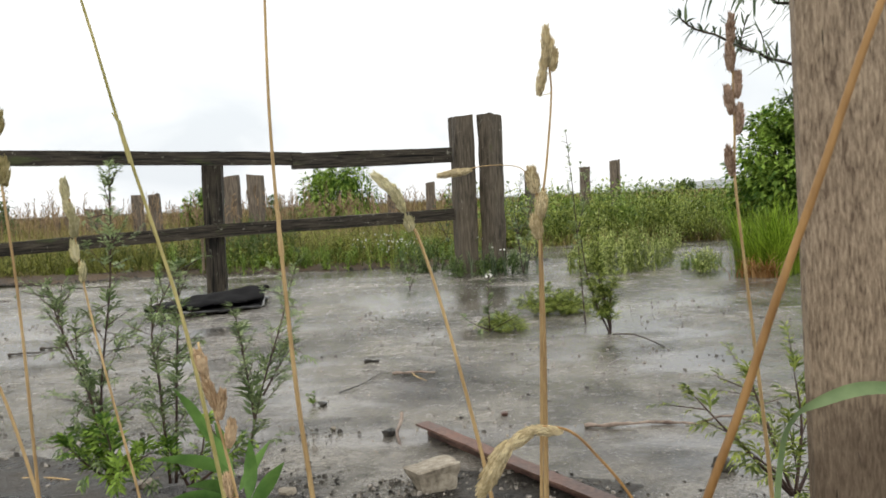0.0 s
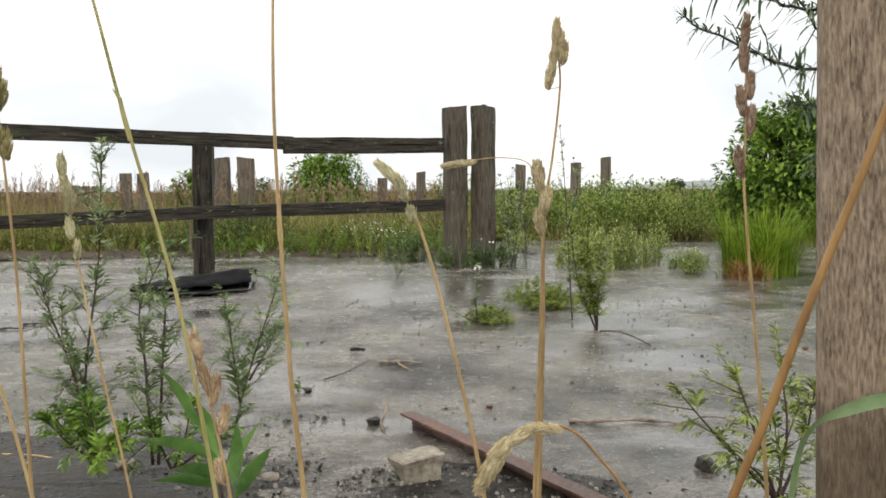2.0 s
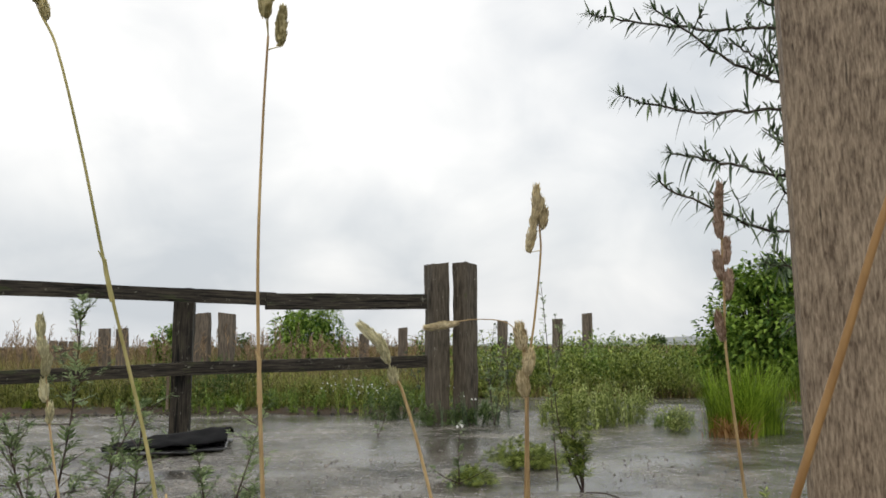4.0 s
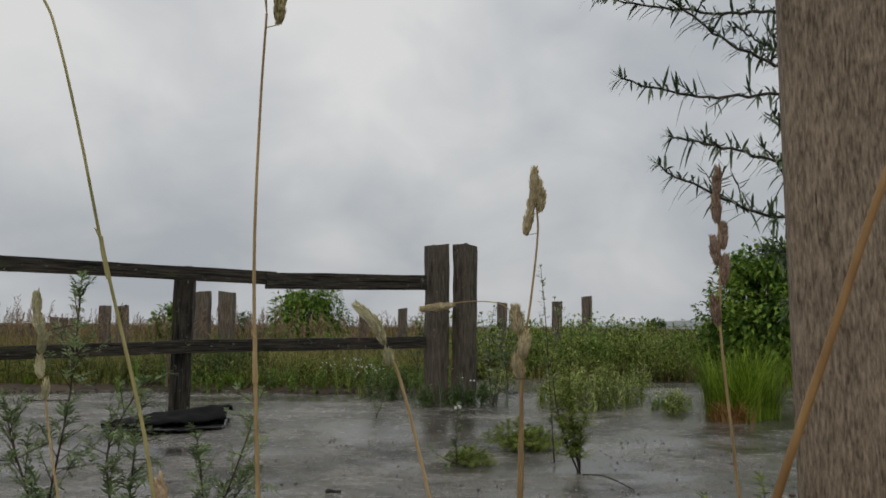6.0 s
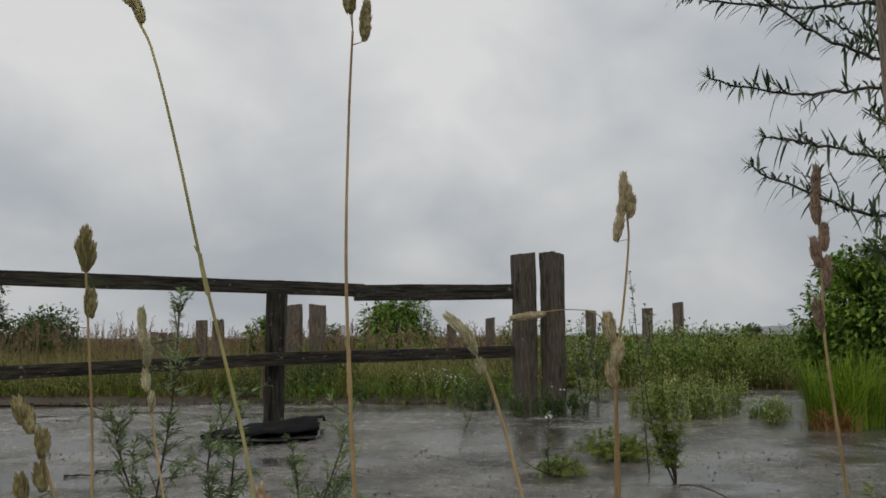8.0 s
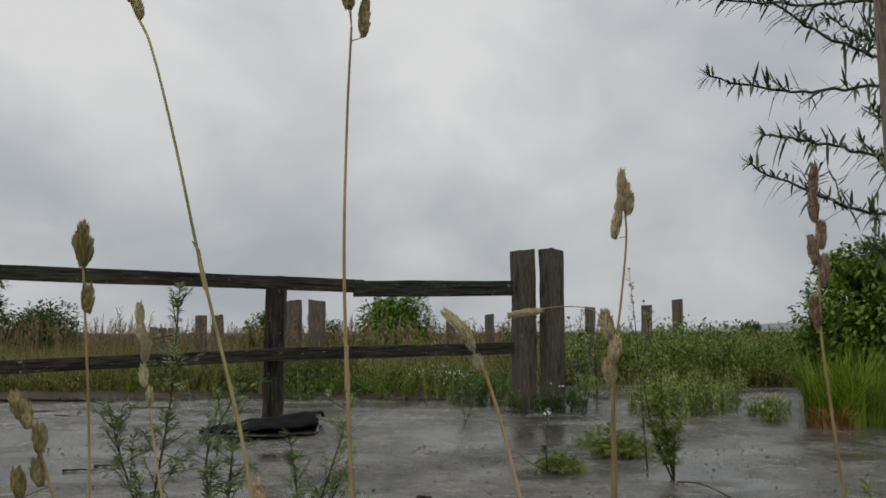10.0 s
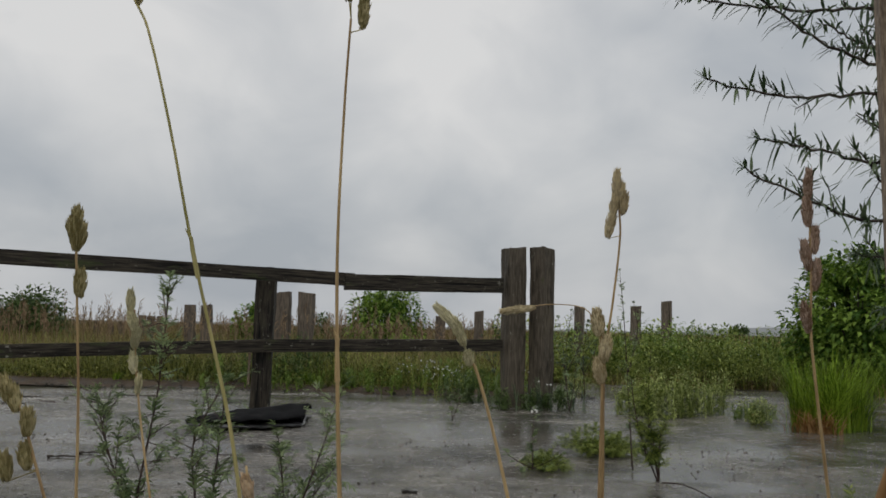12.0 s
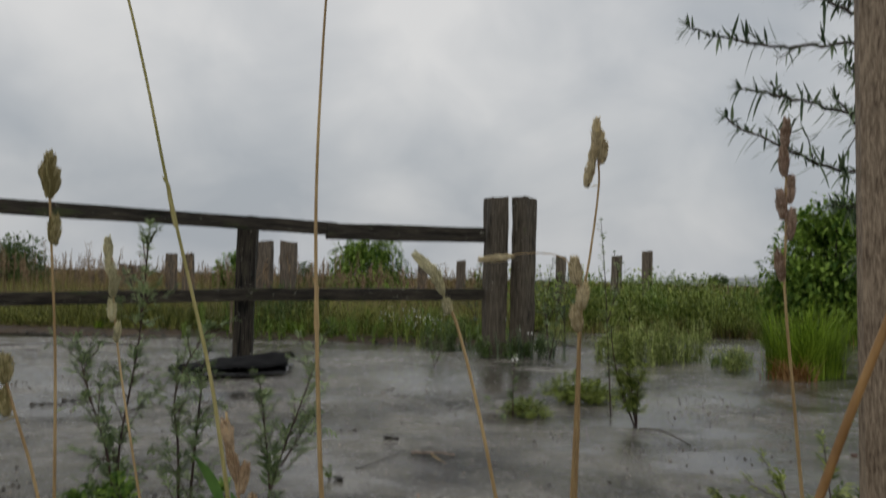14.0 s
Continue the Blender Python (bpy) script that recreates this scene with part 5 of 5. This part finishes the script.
block("stone", (-0.066, 2.045), (0.112, 0.105, 0.068), 24, M_STONE, "pale broken block of limestone on wet gravel", 3.0)
rock("stone", (-0.418, 2.045), (0.045, 0.04, 0.02), M_STONE, "small flat pale stone on the wet concrete", 2.0)
rock("stone", (-0.790, 2.138), (0.06, 0.05, 0.03), M_STONE, "pale stone lying among the weeds", 3.0)
rock("stone", (0.651, 2.112), (0.075, 0.05, 0.035), M_MUD, "dark wet lump of broken concrete", 4.0)
rock("stone", (-0.388, 2.627), (0.018, 0.016, 0.014), M_STONE, "small white pebble on the wet concrete", 5.0)
rock("stone", (0.145, 2.723), (0.03, 0.025, 0.014), M_IRON, "small reddish brick chip on the concrete", 6.0)
rock("stone", (1.550, 3.686), (0.03, 0.025, 0.016), M_IRON, "reddish chip on the wet concrete", 7.0)
rock("stone", (-0.205, 2.551), (0.05, 0.04, 0.022), M_MUD, "dark flat lump beside a twig", 8.0)
rock("stone", (-0.475, 2.961), (0.05, 0.03, 0.016), M_MUD, "dark clod with a green sprout", 9.0)

bar = thing("iron_bar", "rusty brown angle iron bar lying on the ground", "metal bar", at=(0.06, 2.25, 0))
a, b = Vector((*(-0.108, 2.520), 0)), Vector((*(0.280, 1.872), 0))
b = a + (b - a) * 1.3
ln = (b - a).length
for nm, w, h, off in (("flange", 0.045, 0.006, 0.036), ("web", 0.006, 0.036, 0.0)):
    g = Geo()
    n = 30
    for i in range(n + 1):
        x = ln * i / n
        j = 0.0012 * noise.noise(Vector((x * 20, 0, w * 50)))
        y0 = 0.0 if nm == "flange" else 0.039
        g.v += [(x, y0 - 0.0225 + j, off), (x, y0 - 0.0225 + w + j, off), (x, y0 - 0.0225 + w + j, off + h + j), (x, y0 - 0.0225 + j, off + h + j)]
        if i:
            k = 4 * i
            g.f += [(k - 4 + s, k - 4 + (s + 1) % 4, k + (s + 1) % 4, k + s) for s in range(4)]
    g.f += [(3, 2, 1, 0), tuple(4 * n + s for s in range(4))]
    p = part(nm, g, M_IRON, bar)
    p.matrix_basis = Matrix.Translation(a - Vector((0.06, 2.25, 0))) @ pose(0, 0, 0, 0, 0, math.degrees(math.atan2(b.y - a.y, b.x - a.x)))


def stick(label, pts, r, material=None, knots=0.25):
    base = Vector(pts[0])
    c = curve_points([Vector(p) - base for p in pts], 18)
    n = len(c)
    g = Geo()
    g.tube([q + Vector((0, 0, r * 0.5 * noise.noise(q * 30))) for q in c], [r * (1 - 0.4 * i / n + knots * noise.noise(c[i] * 40)) for i in range(n)], 7)
    ob = part("stick", g, material or M_TWIG, None, "", True)
    ob.location = base
    return tagged(ob, label, "stick", "sticks on the ground")


def flat(p, z=0.006):
    return (p[0], p[1], z)


stick("short pale split stick on the wet concrete", [flat((-0.262, 3.445)), flat((-0.179, 3.445), 0.008), flat((-0.090, 3.434))], 0.007)
stick("thin straw lying by the split stick", [flat((-0.191, 3.468)), flat((-0.159, 3.357)), flat((-0.120, 3.274))], 0.0025, M_STRAW)
stick("crooked grey twig propped on the ground", [(-0.174, 2.620, 0.049), (-0.175, 2.600, 0.030), (-0.184, 2.520, 0.012), (-0.171, 2.450, -0.002), (-0.163, 2.380, -0.015)], 0.006)
stick("long thin reddish stick lying in the water", [flat((0.372, 2.544)), flat((0.460, 2.526), 0.009), flat((0.580, 2.544), 0.008), flat((0.696, 2.508))], 0.0065, M_TWIG, 0.5)
stick("thin twig beside the mugwort", [flat((0.696, 2.508)), flat((0.804, 2.563), 0.012), flat((0.880, 2.443))], 0.004)
stick("pale thin stick near the fence post", [flat((1.207, 3.003)), flat((1.231, 2.920), 0.012), flat((1.246, 2.833))], 0.006, M_STONE)
stick("dark thin twig on the concrete", [flat((1.108, 2.730)), flat((1.173, 2.716), 0.01), flat((1.248, 2.723))], 0.008, M_MUD)
stick("thin dark stem trailing over the wet concrete", [flat((-0.437, 3.138), 0.004), flat((-0.372, 3.254), 0.006), flat((-0.303, 3.502), 0.004)], 0.0025, M_MUD)
stick("thin dark bent stem beside the upright weed", [flat((0.761, 4.181)), flat((0.836, 4.037), 0.02), flat((0.910, 3.791))], 0.004, M_BARK)
stick("straw-pale stem lying below the weeds", [flat((-1.162, 2.244)), flat((-1.062, 2.220), 0.01), flat((-0.948, 2.192)), flat((-0.777, 2.201))], 0.004, M_STRAW)
stick("short dark stick on the wet concrete", [flat((-0.403, 3.725)), flat((-0.373, 3.738)), flat((-0.341, 3.738))], 0.008, M_MUD)

SCRAP = "flat dark scrap of bark floating in the water"
for (px, py), ln, tw in (((-4.168, 7.570), 0.22, 0.1), ((-3.782, 7.164), 0.16, -0.2), ((-2.201, 4.352), 0.16, 0.15), ((-2.133, 4.500), 0.12, 0.0), ((-3.954, 6.932), 0.18, 0.2), ((-2.184, 5.105), 0.14, -0.1)):
    dx, dy = ln * math.cos(tw) / 2, ln * math.sin(tw) / 2
    stick(SCRAP, [(px - dx, py - dy, 0.006), (px, py + 0.01, 0.008), (px + dx, py + dy, 0.006)], 0.006, M_BARK, 0.6)

# torn rubber sheet under the fence post
def bend(a, b, c, t):
    a, b, c = Vector(a), Vector(b), Vector(c)
    return a * (1 - t) ** 2 + b * 2 * t * (1 - t) + c * t * t


def rubber(name, v0, v1, thick, height, material, parent):
    """A torn tongue of sheeting, pointed at one end, between a front and a back edge."""
    g = Geo()
    nx, ny = 56, 20
    for top in (1, 0):
        for j in range(ny + 1):
            for i in range(nx + 1):
                u, v = i / nx, v0 + (v1 - v0) * j / ny
                f, k = bend((-2.07, 5.70), (-1.75, 5.28), (-1.34, 5.92), u), bend((-2.07, 5.73), (-1.92, 6.55), (-1.42, 6.62), u)
                p = f.lerp(k, v) + Vector((0.02 * noise.noise(Vector((u * 9, v * 3, 1))), 0.05 * noise.noise(Vector((u * 7, v * 2, 4)))))
                q = (j / ny)
                z = height(u, v, q) + 0.012 * noise.noise(Vector((u * 10, v * 7, 2)))
                g.v.append((p.x + 1.75, p.y - 6.0, max(z, 0.008) + (thick if top else 0)))
    m = (nx + 1) * (ny + 1)
    for j in range(ny):
        for i in range(nx):
            q = j * (nx + 1) + i
            g.f.append((q, q + 1, q + nx + 2, q + nx + 1))
            g.f.append((m + q, m + q + nx + 1, m + q + nx + 2, m + q + 1))
    rim = [i for i in range(nx)] + [nx + j * (nx + 1) for j in range(ny)] + [ny * (nx + 1) + nx - i for i in range(nx)] + [(ny - j) * (nx + 1) for j in range(ny)]
    for k, a in enumerate(rim):
        b = rim[(k + 1) % len(rim)]
        g.f.append((a, m + a, m + b, b))
    return part(name, g, material, parent, "", True)


sheeting = thing("rubber_sheet", "crumpled wet black rubber sheet round the post's foot", "rubber sheet", at=(-1.75, 6.0, 0))
rubber("lower_layer", 0.0, 1.0, 0.006, lambda u, v, q: 0.012 + 0.018 * math.sin(9 * v + 3 * u), M_WETRUBBER, sheeting)
rubber("folded_flap", 0.30, 0.98, 0.010, lambda u, v, q: 0.028 + (0.015 + 0.07 * u ** 0.8) * math.sin(math.pi * min(1.0, 0.02 + 0.9 * q)) ** 0.7 + 0.006 * math.sin(14 * q + 2 * u), M_RUBBER, sheeting)


# gravel, crumbs and clods strewn over the yard
def strew(name, n, x0, x1, y0, y1, s0, s1, material, label, keep=None, lift=0.0):
    g = Geo()
    k = 0
    while k < n:
        x, y = rng.uniform(x0, x1), rng.uniform(y0, y1)
        k += 1
        if keep and not keep(x, y):
            continue
        s = s0 + (s1 - s0) * rng.random() ** 3
        r = [Vector((x, y, lift)) + Vector((math.cos(a) * s * rng.uniform(0.6, 1.1), math.sin(a) * s * rng.uniform(0.5, 1.0), -s * 0.3)) for a in [2 * math.pi * q / 5 for q in range(5)]]
        u = [p * 0.6 + Vector((x, y, lift)) * 0.4 + Vector((0, 0, s * rng.uniform(0.6, 0.95))) for p in r]
        g.add(r + u, [(q, (q + 1) % 5, 5 + (q + 1) % 5, 5 + q) for q in range(5)] + [(5, 6, 7, 8, 9)])
    tagged(part(name, g, material), label, "gravel", "", "stuff")


strew("gravel", 5200, -2.8, 2.8, 1.5, 5.6, 0.002, 0.012, M_PEBBLE, "wet pebbles and grit strewn over the flooded concrete", lambda x, y: noise.noise(Vector((x * 1.1, y * 1.1, 8))) > -0.12)
strew("gravel", 2600, -2.2, 2.2, 1.8, 4.6, 0.0012, 0.0055, M_STONE, "pale grit and small stones strewn over the wet concrete", lambda x, y: noise.noise(Vector((x * 1.7, y * 1.7, 3))) > -0.05)
strew("gravel", 1500, -0.28, 0.5, 1.6, 2.35, 0.003, 0.010, M_PEBBLE, "patch of coarse gravel round stone and iron bar", oval(0.05, 1.95, 0.30, 0.26), 0.006)
strew("soil_crumbs", 3600, -2.0, -0.3, 1.55, 2.5, 0.001, 0.007, M_MUD, "dark soil crumbs below the weeds", oval(-1.1, 2.0, 0.85, 0.36), 0.008)
strew("soil_crumbs", 1200, -0.3, 0.5, 1.6, 2.3, 0.002, 0.008, M_MUD, "dark crumbs round stone and iron bar", oval(0.08, 1.95, 0.34, 0.26), 0.005)
strew("soil_crumbs", 700, 0.35, 1.1, 1.4, 2.3, 0.002, 0.009, M_MUD, "dark wet crumbs near the fence post", oval(0.72, 1.8, 0.3, 0.3))
strew("verge_crumbs", 1300, -8, 1.0, 8.9, 9.9, 0.006, 0.03, M_MUD, "dark wet clods along the grassy edge")
strew("gravel", 1200, -2.0, -0.3, 1.6, 2.7, 0.003, 0.012, M_PEBBLE, "pale grit among the soil under the weeds", None, 0.006)
for cx, cy, rx, ry in ((1.28, 4.1, 0.45, 0.3), (0.9, 5.4, 0.4, 0.35), (-0.45, 3.9, 0.35, 0.2), (-2.1, 3.6, 0.6, 0.4), (0.55, 3.3, 0.35, 0.25), (-0.2, 3.1, 0.3, 0.12), (1.7, 3.4, 0.35, 0.3)):
    strew("grit_patch", 300, cx - rx * 1.3, cx + rx * 1.3, cy - ry * 1.3, cy + ry * 1.3, 0.001, 0.0036, M_MUD, "dark washed-up grit on the wet concrete", oval(cx, cy, rx, ry))
